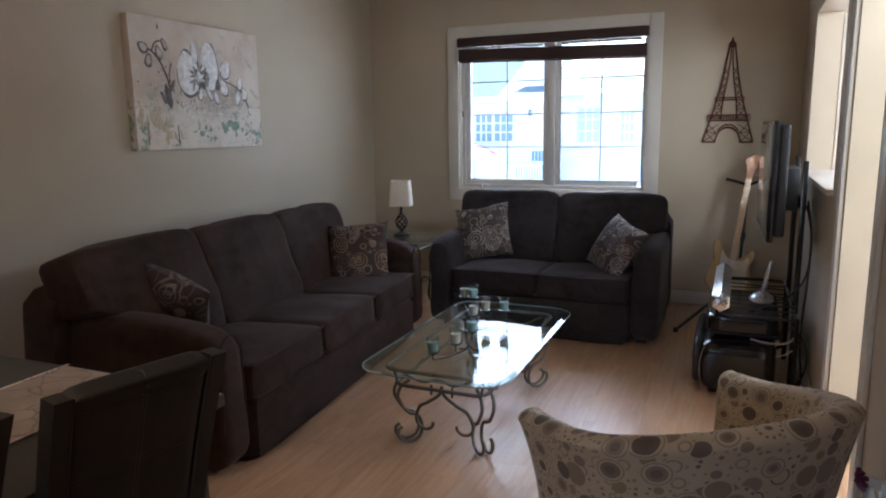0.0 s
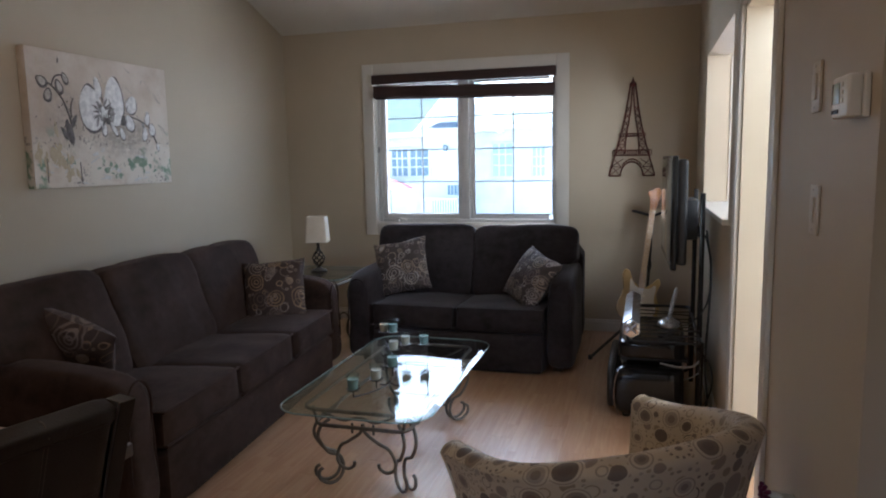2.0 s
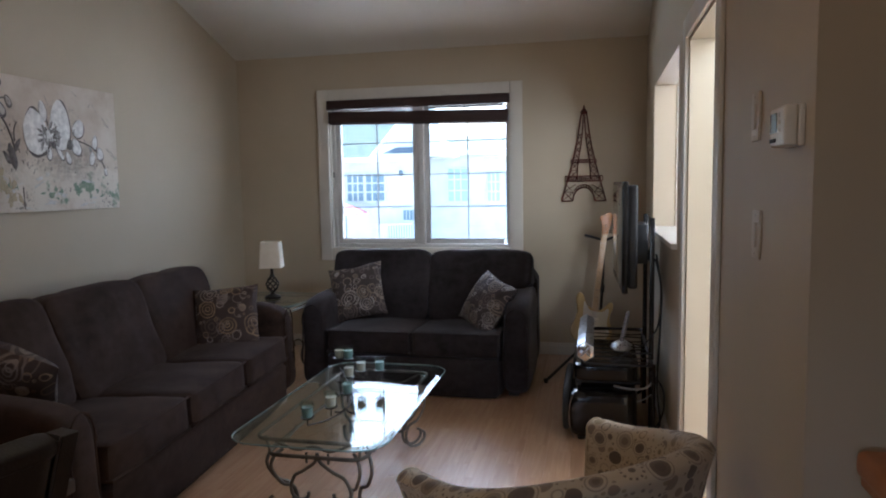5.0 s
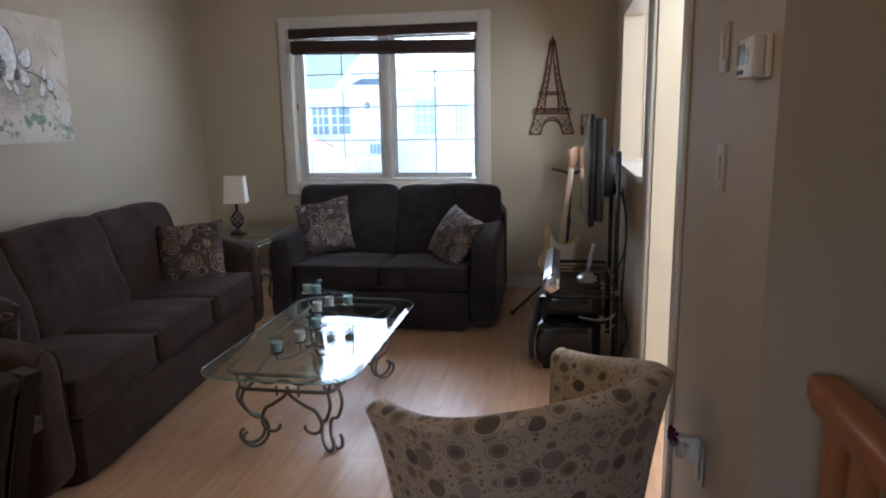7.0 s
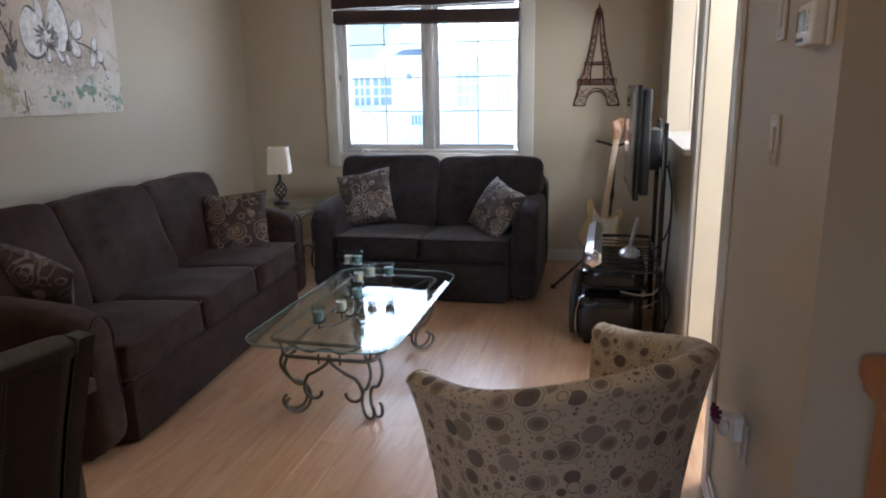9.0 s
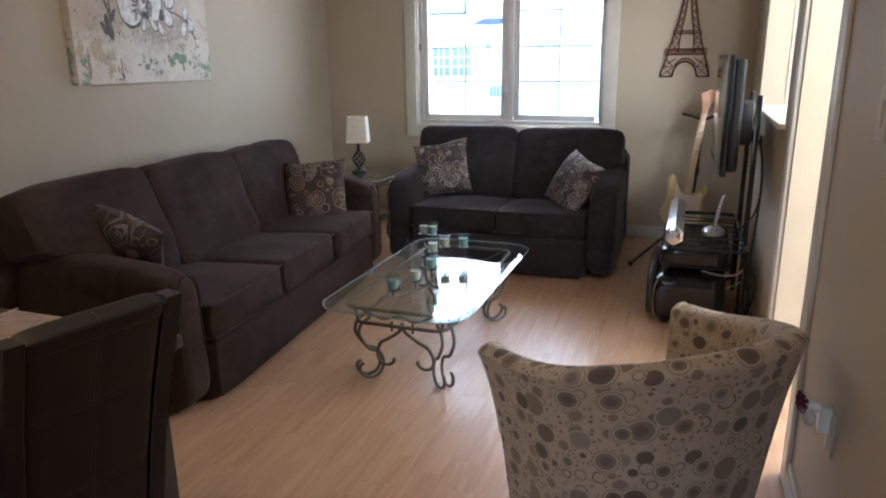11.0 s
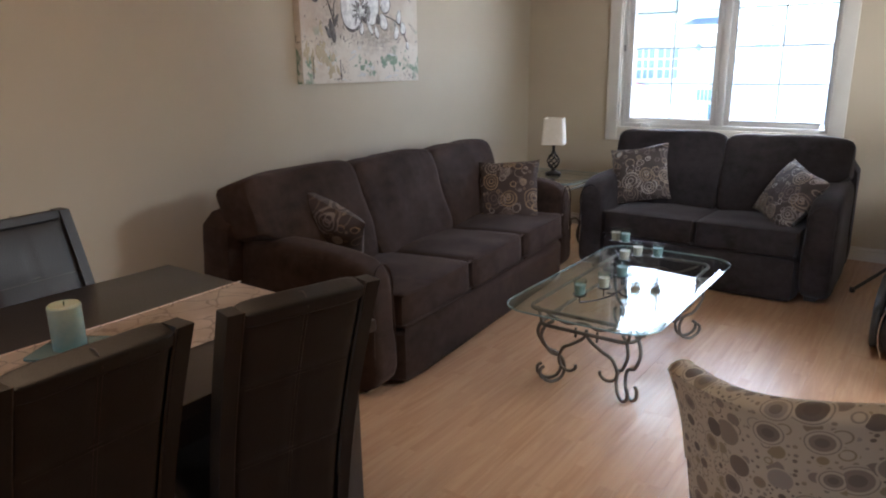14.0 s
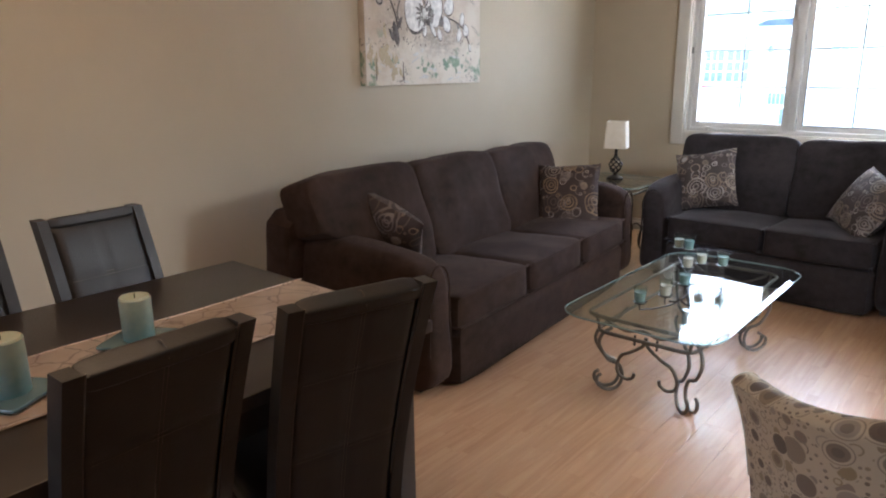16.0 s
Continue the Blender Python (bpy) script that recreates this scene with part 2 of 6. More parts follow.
def make_pillow(name, ground, inks):
    """Taffeta with interlocked outlined circles, some worn thin."""
    m = mat(name, (0.1, 0.07, 0.06), 0.5)
    k = Net(m)
    v = k.coords("UV")
    warp = k.n("TexNoise", Scale=3.0, Detail=1.0)
    k.l(v, warp.inputs["Vector"])
    at = k.mix(0.07, v, warp.outputs["Color"])
    col = k.mix(k.noise(v, 5, 4), *ground)
    for scale, size, seed, width in ((5.0, 0.42, 4, 0.085), (6.4, 0.36, 6, 0.09), (3.3, 0.54, 1, 0.07), (3.3, 0.36, 1, 0.06), (3.3, 0.18, 1, 0.06)):
        mask, rnd = rings(k, at, scale, size, seed, width)
        worn = k.math("MULTIPLY_ADD", k.noise(v, 7, 2), 1.7, -0.15)
        worn.node.use_clamp = True
        col = k.mix(k.math("MULTIPLY", mask, worn), col, k.ramp(rnd, *zip((0.0, 0.4, 0.65, 1.0), inks)))
    k.color(col)
    k.bump(k.math("ADD", k.noise(v, 130, 3), k.noise(v, 7, 3)), 0.4, 0.004)
    k.rough(k.math("MULTIPLY_ADD", k.noise(v, 30, 2), 0.3, 0.42))
    k.b.inputs["Specular IOR Level"].default_value = 0.25
    k.b.inputs["Sheen Weight"].default_value = 0.06
    return m


def make_glass(name, tint, ior=1.5):
    m = bpy.data.materials.new(name)
    m.use_nodes = True
    t = m.node_tree
    t.nodes.remove(t.nodes["Principled BSDF"])
    clear, gloss, mixer, fre = (t.nodes.new("ShaderNode" + k) for k in ("BsdfTransparent", "BsdfGlossy", "MixShader", "LayerWeight"))
    clear.inputs[0].default_value = (*tint, 1)
    gloss.inputs["Roughness"].default_value = 0.0
    fre.inputs["Blend"].default_value = 0.5
    grow, floor_gloss = t.nodes.new("ShaderNodeMath"), t.nodes.new("ShaderNodeMath")
    grow.operation, floor_gloss.operation = "POWER", "MULTIPLY_ADD"
    grow.inputs[1].default_value = 4.5
    base = ((ior - 1) / (ior + 1)) ** 2
    floor_gloss.inputs[1].default_value, floor_gloss.inputs[2].default_value = 1 - base, base
    t.links.new(fre.outputs["Facing"], grow.inputs[0])
    t.links.new(grow.outputs[0], floor_gloss.inputs[0])
    t.links.new(floor_gloss.outputs[0], mixer.inputs[0])
    t.links.new(clear.outputs[0], mixer.inputs[1])
    t.links.new(gloss.outputs[0], mixer.inputs[2])
    t.links.new(mixer.outputs[0], t.nodes["Material Output"].inputs["Surface"])
    return m


def make_bamboo():
    m = mat("dark_woven_shade", (0.05, 0.02, 0.015), 0.5)
    k = Net(m)
    v = k.coords("Object", (3, 3, 240))
    k.color(k.ramp(k.noise(v, 1, 3), (0.3, (0.017, 0.0095, 0.009)), (0.7, (0.052, 0.024, 0.021))))
    k.bump(k.noise(v, 1, 2), 0.5, 0.003)
    return m


def make_runner():
    m = mat("woven_table_runner", (0.5, 0.4, 0.3), 0.8)
    k = Net(m)
    v = k.coords("Object")
    warp = k.n("TexNoise", Scale=7.0, Detail=3.0)
    k.l(v, warp.inputs["Vector"])
    at = k.mix(0.12, v, warp.outputs["Color"])
    vo = k.n("TexVoronoi", Scale=13.0)
    vo.feature = "DISTANCE_TO_EDGE"
    k.l(at, vo.inputs["Vector"])
    veins = k.ramp(vo.outputs["Distance"], (0.0, 1.0), (0.045, 0.0))
    k.color(k.mix(k.math("MULTIPLY", veins, 0.6), k.mix(k.ramp(k.noise(v, 5, 3), (0.35, 0.0), (0.65, 1.0)), (0.50, 0.37, 0.27), (0.70, 0.57, 0.46)), (0.20, 0.13, 0.10)))
    k.bump(k.noise(v, 300, 2), 0.3, 0.001)
    return m


def make_canvas():
    """Beige abstract ground with pale scraped paint, green and teal dabs and dark flecks."""
    m = mat("painted_canvas", (0.45, 0.38, 0.3), 0.6)
    k = Net(m)
    v = k.coords("Object")
    sep = k.n("SeparateXYZ")
    k.l(v, sep.inputs[0])
    cloud, mid, fine = k.noise(v, 3.5, 5, 0.65), k.noise(v, 11, 4, 0.7), k.noise(v, 60, 3, 0.7)
    base = k.mix(k.ramp(cloud, (0.35, 0.0), (0.65, 1.0)), (0.50, 0.41, 0.325), (0.66, 0.60, 0.53))
    low = k.ramp(k.math("MULTIPLY_ADD", sep.outputs[2], -2.2, 0.45), (0.35, 0.0), (0.8, 1.0))
    pale = k.ramp(k.math("MULTIPLY", low, mid), (0.25, 0.0), (0.5, 0.75))
    base = k.mix(pale, base, (0.72, 0.68, 0.61))
    v2 = k.coords("Object", (1.0, 1.0, 1.0))
    mp = k.n("Mapping")
    mp.inputs["Location"].default_value = (4.2, 1.7, 2.9)
    k.l(v2, mp.inputs[0])
    blot = k.noise(mp.outputs[0], 5.5, 4, 0.6)
    green = k.ramp(k.math("MULTIPLY", k.ramp(blot, (0.54, 0.0), (0.62, 1.0)), k.math("MULTIPLY", low, mid)), (0.2, 0.0), (0.5, 0.8))
    base = k.mix(green, base, k.mix(cloud, (0.05, 0.19, 0.14), (0.12, 0.22, 0.09)))
    mp3 = k.n("Mapping")
    mp3.inputs["Location"].default_value = (9.2, 5.7, 0.9)
    k.l(v2, mp3.inputs[0])
    flecks = k.ramp(k.math("MULTIPLY", k.noise(mp3.outputs[0], 45, 3, 0.6), k.noise(mp3.outputs[0], 6, 2)), (0.33, 0.0), (0.40, 0.8))
    flecks = k.math("MULTIPLY", flecks, low)
    for cx, cz, wx, wz, amount in ((0.14, -0.08, 3.2, 6.5, 0.75), (-0.30, 0.0, 6.0, 4.0, 0.5), (0.05, 0.04, 5.0, 4.5, 0.55)):
        dx, dz = k.math("MULTIPLY_ADD", sep.outputs[0], wx, -cx * wx), k.math("MULTIPLY_ADD", sep.outputs[2], wz, -cz * wz)
        d2 = k.math("ADD", k.math("MULTIPLY", dx, dx), k.math("MULTIPLY", dz, dz))
        wash = k.math("MULTIPLY", k.ramp(d2, (0.0, 1.0), (1.0, 0.0)), k.ramp(k.noise(v, 24, 5, 0.75), (0.36, 0.0), (0.62, amount)))
        base = k.mix(wash, base, (0.23, 0.20, 0.175))
    base = k.mix(flecks, base, (0.13, 0.12, 0.11))
    k.color(base)
    k.bump(k.math("ADD", mid, fine), 0.5, 0.003)
    return m


FLOOR_WOOD, LEATHER = make_floor_wood(), make_leather()
BROWN_CLOTH = make_microfibre("dark_brown_microfibre", (0.0185, 0.0104, 0.0076), (0.056, 0.0328, 0.0242), (0.75, 0.60, 0.53), 0.09)
CHARCOAL_CLOTH = make_microfibre("charcoal_microfibre", (0.0180, 0.0147, 0.0158), (0.049, 0.0418, 0.0460), (0.70, 0.68, 0.76), 0.22)
BROWN_RINGS = make_pillow("brown_ring_print", ((0.032, 0.0195, 0.015), (0.060, 0.038, 0.030)), ((0.28, 0.235, 0.205), (0.27, 0.175, 0.09), (0.10, 0.068, 0.052), (0.23, 0.185, 0.155)))
SILVER_RINGS = make_pillow("silver_ring_print", ((0.046, 0.036, 0.036), (0.088, 0.072, 0.072)), ((0.44, 0.415, 0.41), (0.30, 0.24, 0.18), (0.17, 0.145, 0.14), (0.40, 0.375, 0.37)))
CIRCLES, BAMBOO, RUNNER, CANVAS = make_circles(), make_bamboo(), make_runner(), make_canvas()
PANE = make_glass("window_glass", (0.97, 0.99, 0.98), 1.3)
TOP_GLASS = make_glass("table_glass", (0.90, 0.95, 0.94), 1.5)
CUP_GLASS = make_glass("votive_glass", (0.90, 0.95, 0.94), 1.5)
EDGE_GLASS = mat("green_glass_edge", (0.24, 0.33, 0.33), 0.04)
EDGE_GLASS.node_tree.nodes["Principled BSDF"].inputs["Coat Weight"].default_value = 1.0
OAK = mottled("orange_oak", (0.34, 0.135, 0.045), (0.42, 0.18, 0.065), 12, 0.35, bump=0.08)
SHADE = mottled("cream_lamp_shade", (0.72, 0.66, 0.55), (0.76, 0.70, 0.60), 30, 0.8, bump=0.15, grain=400)
RED_BROWN = mottled("rust_painted_metal", (0.045, 0.022, 0.018), (0.15, 0.035, 0.028), 16, 0.5, 0.4, 0.2)
PETAL = mottled("thick_white_paint", (0.62, 0.62, 0.63), (0.92, 0.92, 0.91), 30, 0.45, bump=0.6, grain=70, dist=0.006)
PETAL_DARK = mottled("grey_paint", (0.07, 0.06, 0.06), (0.16, 0.14, 0.135), 40, 0.5, bump=0.4)
CREAM_LACQUER = mottled("cream_guitar_lacquer", (0.68, 0.64, 0.54), (0.74, 0.70, 0.60), 6, 0.18, bump=0.02)
BURST = mottled("honey_guitar_lacquer", (0.52, 0.37, 0.16), (0.60, 0.45, 0.22), 5, 0.18, bump=0.02)
MAPLE = mottled("maple_neck", (0.50, 0.33, 0.17), (0.58, 0.40, 0.22), 12, 0.3, bump=0.03)
AMBER = mottled("amber_maple", (0.46, 0.20, 0.07), (0.54, 0.26, 0.10), 12, 0.3, bump=0.03)
CHROME = mat("chrome", (0.7, 0.7, 0.72), 0.15, 1.0)
PURPLE = mat("purple_flower", (0.13, 0.015, 0.055), 0.4)
FROST = mat("clear_plastic", (0.75, 0.76, 0.76), 0.15)
FROST.node_tree.nodes["Principled BSDF"].inputs["Transmission Weight"].default_value = 0.6
LCD = mat("grey_display", (0.22, 0.24, 0.2), 0.2)
SIDING = mottled("white_siding", (0.43, 0.462, 0.432), (0.49, 0.515, 0.485), 2, 0.6, bump=0.1, grain=20)
SHINGLE = mottled("grey_green_shingles", (0.066, 0.098, 0.096), (0.092, 0.13, 0.126), 3, 0.85, bump=0.4, grain=14)
HOUSE_GLASS = mat("house_window_glass", (0.16, 0.22, 0.25), 0.1)
# Pale tone put into the glass for its overexposed, washed-out look.
PALE_GLASS = mat("washed_out_window_glass", (0.30, 0.41, 0.44), 0.2)
# Shingle colour darkened so the sunlit roof doesn't blow out to white.
DARK_ROOF = mottled("darkened_green_shingles", (0.040, 0.066, 0.062), (0.058, 0.088, 0.082), 3, 0.85, bump=0.4, grain=14)
SLATE = mottled("blue_grey_slate", (0.15, 0.20, 0.24), (0.20, 0.25, 0.29), 3, 0.8, bump=0.3, grain=14)
RED_CLOTH = mottled("dull_red_cloth", (0.36, 0.13, 0.13), (0.44, 0.18, 0.18), 3, 0.8)
STUCCO = mottled("pale_stone_paving", (0.55, 0.56, 0.55), (0.62, 0.62, 0.61), 2, 0.8)


def make_wax():
    """Pillar candle that fades from pale green to teal towards its foot."""
    m = mat("two_tone_wax", (0.5, 0.6, 0.4), 0.5)
    k = Net(m)
    sep = k.n("SeparateXYZ")
    v = k.coords()
    k.l(v, sep.inputs[0])
    h = k.math("ADD", sep.outputs[2], k.math("MULTIPLY_ADD", k.noise(v, 26, 5, 0.7), 0.09, -0.035))
    k.color(k.ramp(k.math("MULTIPLY", h, 6.0), (0.1, (0.12, 0.215, 0.21)), (0.7, (0.36, 0.385, 0.275))))
    k.b.inputs["Subsurface Weight"].default_value = 0.1
    return m


WAX = make_wax()

# ---- building blocks ----


def finish(bm, angle=38):
    bmesh.ops.recalc_face_normals(bm, faces=bm.faces)
    lim = radians(angle)
    for f in bm.faces:
        f.smooth = True
    for e in bm.edges:
        e.smooth = len(e.link_faces) == 2 and e.calc_face_angle(0) < lim
    return bm


def mesh_of(name, bm, material, angle=38):
    finish(bm, angle)
    me = bpy.data.meshes.new(name)
    bm.to_mesh(me)
    bm.free()
    me.materials.append(material)
    return me


def part(name, bm, material, parent, label="", m=None, angle=38):
    ob = new(name, mesh_of(name, bm, material, angle))
    ob.parent = parent
    if m is not None:
        ob.matrix_basis = m
    return tagged(ob, label)


def thing(name, m, label, category, group="", kind=""):
    ob = new(name)
    ob.matrix_basis = m
    ob.empty_display_size = 0.1
    return tagged(ob, label, category, group, kind)


def solid(name, bm, material, label, category, kind="", group="", m=None):
    ob = new(name, mesh_of(name, bm, material))
    if m is not None:
        ob.matrix_basis = m
    return tagged(ob, label, category, group, kind)


def add_box(bm, x0, x1, y0, y1, z0, z1, bevel=0.0, seg=2):
    r = bmesh.ops.create_cube(bm, size=1)
    vs = r["verts"]
    for v in vs:
        v.co = Vector(((x0 + x1) / 2 + v.co.x * (x1 - x0), (y0 + y1) / 2 + v.co.y * (y1 - y0), (z0 + z1) / 2 + v.co.z * (z1 - z0)))
    if bevel:
        es = list({e for v in vs for e in v.link_edges})
        bmesh.ops.bevel(bm, geom=es, offset=bevel, segments=seg, profile=0.6, affect="EDGES")
    return bm


def box(x0, x1, y0, y1, z0, z1, bevel=0.0, seg=2):
    return add_box(bmesh.new(), x0, x1, y0, y1, z0, z1, bevel, seg)


def smooth_line(pts, n=8, closed=False):
    """Catmull-Rom through the points."""
    p = [Vector(q) for q in pts]
    k = len(p)
    out = []
    for i in range(k if closed else k - 1):
        a, b, c, d = (p[(i - 1) % k], p[i], p[(i + 1) % k], p[(i + 2) % k]) if closed else (p[max(i - 1, 0)], p[i], p[i + 1], p[min(i + 2, k - 1)])
        for j in range(n):
            t = j / n
            out.append(0.5 * ((2 * b) + (c - a) * t + (2 * a - 5 * b + 4 * c - d) * t * t + (3 * b - a - 3 * c + d) * t ** 3))
    if not closed:
        out.append(p[-1].copy())
    return out


def add_tube(bm, pts, r, sides=8, closed=False, n=8, smooth=True, taper=None):
    line = smooth_line(pts, n, closed) if smooth else [Vector(q) for q in pts]
    k = len(line)
    up = Vector((0.31, 0.17, 0.93)).normalized()
    ringsv = []
    for i, q in enumerate(line):
        d = (line[(i + 1) % k] - line[i - 1]) if closed else (line[min(i + 1, k - 1)] - line[max(i - 1, 0)])
        d.normalize()
        a = d.cross(up)
        if a.length < 0.05:
            a = d.cross(Vector((1, 0, 0)))
        a.normalize()
        up = a.cross(d).normalized()
        rr = r * (taper(i / (k - 1)) if taper else 1)
        ringsv.append([bm.verts.new(q + rr * (math.cos(w) * a + math.sin(w) * up)) for w in (2 * math.pi * s / sides for s in range(sides))])
    for i in range(k if closed else k - 1):
        a, b = ringsv[i], ringsv[(i + 1) % k]
        for s in range(sides):
            bm.faces.new((a[s], a[(s + 1) % sides], b[(s + 1) % sides], b[s]))
    if not closed:
        bm.faces.new(ringsv[0]), bm.faces.new(ringsv[-1])
    return bm


def tube(pts, r, sides=8, closed=False, n=8, smooth=True, taper=None):
    return add_tube(bmesh.new(), pts, r, sides, closed, n, smooth, taper)


def lathe(profile, sides=24, at=(0, 0, 0), bm=None):
    """A turned form from (radius, height) pairs."""
    bm = bm or bmesh.new()
    ringsv = []
    for r, z in profile:
        if r < 1e-5:
            ringsv.append([bm.verts.new((at[0], at[1], at[2] + z))])
        else:
            ringsv.append([bm.verts.new((at[0] + r * math.cos(w), at[1] + r * math.sin(w), at[2] + z)) for w in (2 * math.pi * s / sides for s in range(sides))])
    for a, b in zip(ringsv, ringsv[1:]):
        for s in range(sides):
            q = [a[s % len(a)], a[(s + 1) % len(a)], b[(s + 1) % len(b)], b[s % len(b)]]
            q = list(dict.fromkeys(q))
            if len(q) > 2:
                bm.faces.new(q)
    for end in (ringsv[0], ringsv[-1]):
        if len(end) > 2:
            bm.faces.new(end)
    return bm


def add_prism(bm, poly, z0, z1, bevel=0.0):
    """An upright slab on a flat outline in x, y."""
    lo = [bm.verts.new((x, y, z0)) for x, y in poly]
    hi = [bm.verts.new((x, y, z1)) for x, y in poly]
    k = len(poly)
    f1, f2 = bm.faces.new(lo[::-1]), bm.faces.new(hi)
    for i in range(k):
        bm.faces.new((lo[i], lo[(i + 1) % k], hi[(i + 1) % k], hi[i]))
    if bevel:
        bmesh.ops.bevel(bm, geom=list(f1.edges) + list(f2.edges), offset=bevel, segments=2, profile=0.5, affect="EDGES")
    return bm


def round_rect(w, d, r, n=7):
    out = []
    for cx, cy, a0 in ((w / 2 - r, d / 2 - r, 0), (-w / 2 + r, d / 2 - r, 90), (-w / 2 + r, -d / 2 + r, 180), (w / 2 - r, -d / 2 + r, 270)):
        for i in range(n + 1):
            a = radians(a0 + 90 * i / n)
            out.append((cx + r * math.cos(a), cy + r * math.sin(a)))
    return out


def cushion(w, d, h, k=7.0, n=12, crown=0.0, wrinkle=0.004, seed=0, shape=None):
    """A stuffed block, centred: rounded edges, crowned faces, slight dents. Its UVs run over its face in metres."""
    bm = bmesh.new()
    bmesh.ops.create_cube(bm, size=2)
    bmesh.ops.subdivide_edges(bm, edges=bm.edges, cuts=n, use_grid_fill=True)
    uv = bm.loops.layers.uv.new("UVMap")
    flat = {}
    for v in bm.verts:
        p = v.co.copy()
        flat[v] = p.copy()
        s = (abs(p.x) ** k + abs(p.y) ** k + abs(p.z) ** k) ** (1 / k)
        q = p / s
        c = (1 - p.x * p.x) * (1 - p.y * p.y)
        c2 = (1 - p.x * p.x) * (1 - p.z * p.z)
        q = Vector((q.x * w / 2, q.y * d / 2, q.z * h / 2))
        if abs(p.z) > 0.99:
            q.z += math.copysign(crown * c, p.z)
        if abs(p.y) > 0.99:
            q.y += math.copysign(crown * 0.5 * c2, p.y)
        nz = noise.noise_vector(q * 6 + Vector((seed * 7.1, seed * 3.3, seed))) * wrinkle
        q += nz
        v.co = shape(q) if shape else q
    for f in bm.faces:
        for lo in f.loops:
            p = flat[lo.vert]
            lo[uv].uv = (p.x * w / 2, (p.z * h / 2 if abs(f.normal.y) > 0.5 else p.y * d / 2))
    return bm


def pillow_bm(size, thick, seed):
    """A knife-edge throw pillow: pulled corners, puffed middle."""
    bm = bmesh.new()
    n = 18
    uv = bm.loops.layers.uv.new("UVMap")
    grid = {}
    for side in (1, -1):
        for i in range(n + 1):
            for j in range(n + 1):
                u, v = 2 * i / n - 1, 2 * j / n - 1
                edge = i in (0, n) or j in (0, n)
                if edge and side < 0:
                    grid[side, i, j] = grid[1, i, j]
                    continue
                puff = ((1 - u * u) * (1 - v * v)) ** 0.42
                pull = 1 - 0.07 * (1 - abs(u) ** 2) * abs(v) ** 2 - 0.0
                pull2 = 1 - 0.07 * (1 - abs(v) ** 2) * abs(u) ** 2
                q = Vector((u * size / 2 * pull2, side * thick / 2 * puff, v * size / 2 * pull))
                q += noise.noise_vector(q * 9 + Vector((seed, seed * 2, side))) * 0.008
                grid[side, i, j] = bm.verts.new(q)
        for i in range(n):
            for j in range(n):
                f = bm.faces.new([grid[side, a, b] for a, b in ((i, j), (i + 1, j), (i + 1, j + 1), (i, j + 1))])
                for lo, (a, b) in zip(f.loops, ((i, j), (i + 1, j), (i + 1, j + 1), (i, j + 1))):
                    lo[uv].uv = (a / n + seed * 0.37, b / n + seed * 0.21)
    return bm

# ---- the room ----
XL, XR, YB, WT = -3.074, 0.493, 5.936, 0.14
YS = -3.5
SLOPE, Z0 = 0.345, 2.586


def ceil_z(y):
    return Z0 + SLOPE * (YB - max(y, 2.6))


def slab_with_hole(x0, x1, z0, z1, y0, y1, holes):
    """A wall in the x, z plane with rectangular openings (xa, xb, za, zb) side by side."""
    bm = bmesh.new()
    at = x0
    for xa, xb, za, zb in sorted(holes):
        add_box(bm, at, xa, y0, y1, z0, z1)
        if za > z0:
            add_box(bm, xa, xb, y0, y1, z0, za)
        add_box(bm, xa, xb, y0, y1, zb, z1)
        at = xb
    add_box(bm, at, x1, y0, y1, z0, z1)
    return bm


def turned_to_x(bm, x):
    """Takes a wall built along x to one along y: (u, w, z) becomes (x + w, u, z)."""
    for v in bm.verts:
        v.co = Vector((x + v.co.y, v.co.x, v.co.z))
    return bm


WIN = (-2.205, -0.594, 0.885, 2.185)
DOOR = (2.62, 3.40, 0.0, 2.06)
PASS = (3.78, 5.22, 1.10, 2.10)
KWIN = (0.80, 2.3, 0.9, 2.1)
solid("wall_north", slab_with_hole(XL - WT, 3.4, -0.1, 4.0, YB, YB + WT, [WIN, KWIN]), WALL, "beige painted wall with the window", "wall", "structure")
solid("wall_west", box(XL - WT, XL, YS, YB, -0.1, 4.0), WALL, "beige painted wall behind the long sofa", "wall", "structure")
solid("wall_east", turned_to_x(slab_with_hole(1.60, YB, -0.1, 4.0, 0, WT, [(2.62, 3.40, -0.02, 2.06), PASS]), XR), WALL, "beige painted wall with a doorway and a pass-through", "wall", "structure")
solid("wall_stairwell", box(XR + WT, 3.4, 1.60, 1.74, -2.8, 4.0), WALL, "beige painted wall at the head of the stairs", "wall", "structure")
solid("wall_south", slab_with_hole(XL - WT, 3.4, -2.8, 4.0, YS - WT, YS, [(-2.1, -0.3, 0.95, 2.25)]), WALL, "plain beige wall with an opening added for the fill lamp", "wall", "structure")
solid("wall_kitchen", turned_to_x(slab_with_hole(YS, YB, -2.8, 4.0, 0, WT, [(1.95, 2.75, 0.85, 1.95)]), 3.2), WALL, "plain beige kitchen wall with a window opening", "wall", "structure")
# Two unseen walls, added to keep light off the stairwell wall.
solid("wall_stair_east", box(1.55, 1.65, -1.4, 1.6, -2.8, 4.0), WALL, "unseen beige wall added along the stairs to cut light", "wall", "structure")
solid("wall_stair_south", box(0.68, 1.55, -1.4, -1.3, -2.8, 4.0), WALL, "unseen beige wall added behind the stairs to cut light", "wall", "structure")
solid("wall_lower", box(0.50, 0.60, YS, 1.6, -2.8, -0.12), WALL, "plain wall below the stair opening", "wall", "structure")

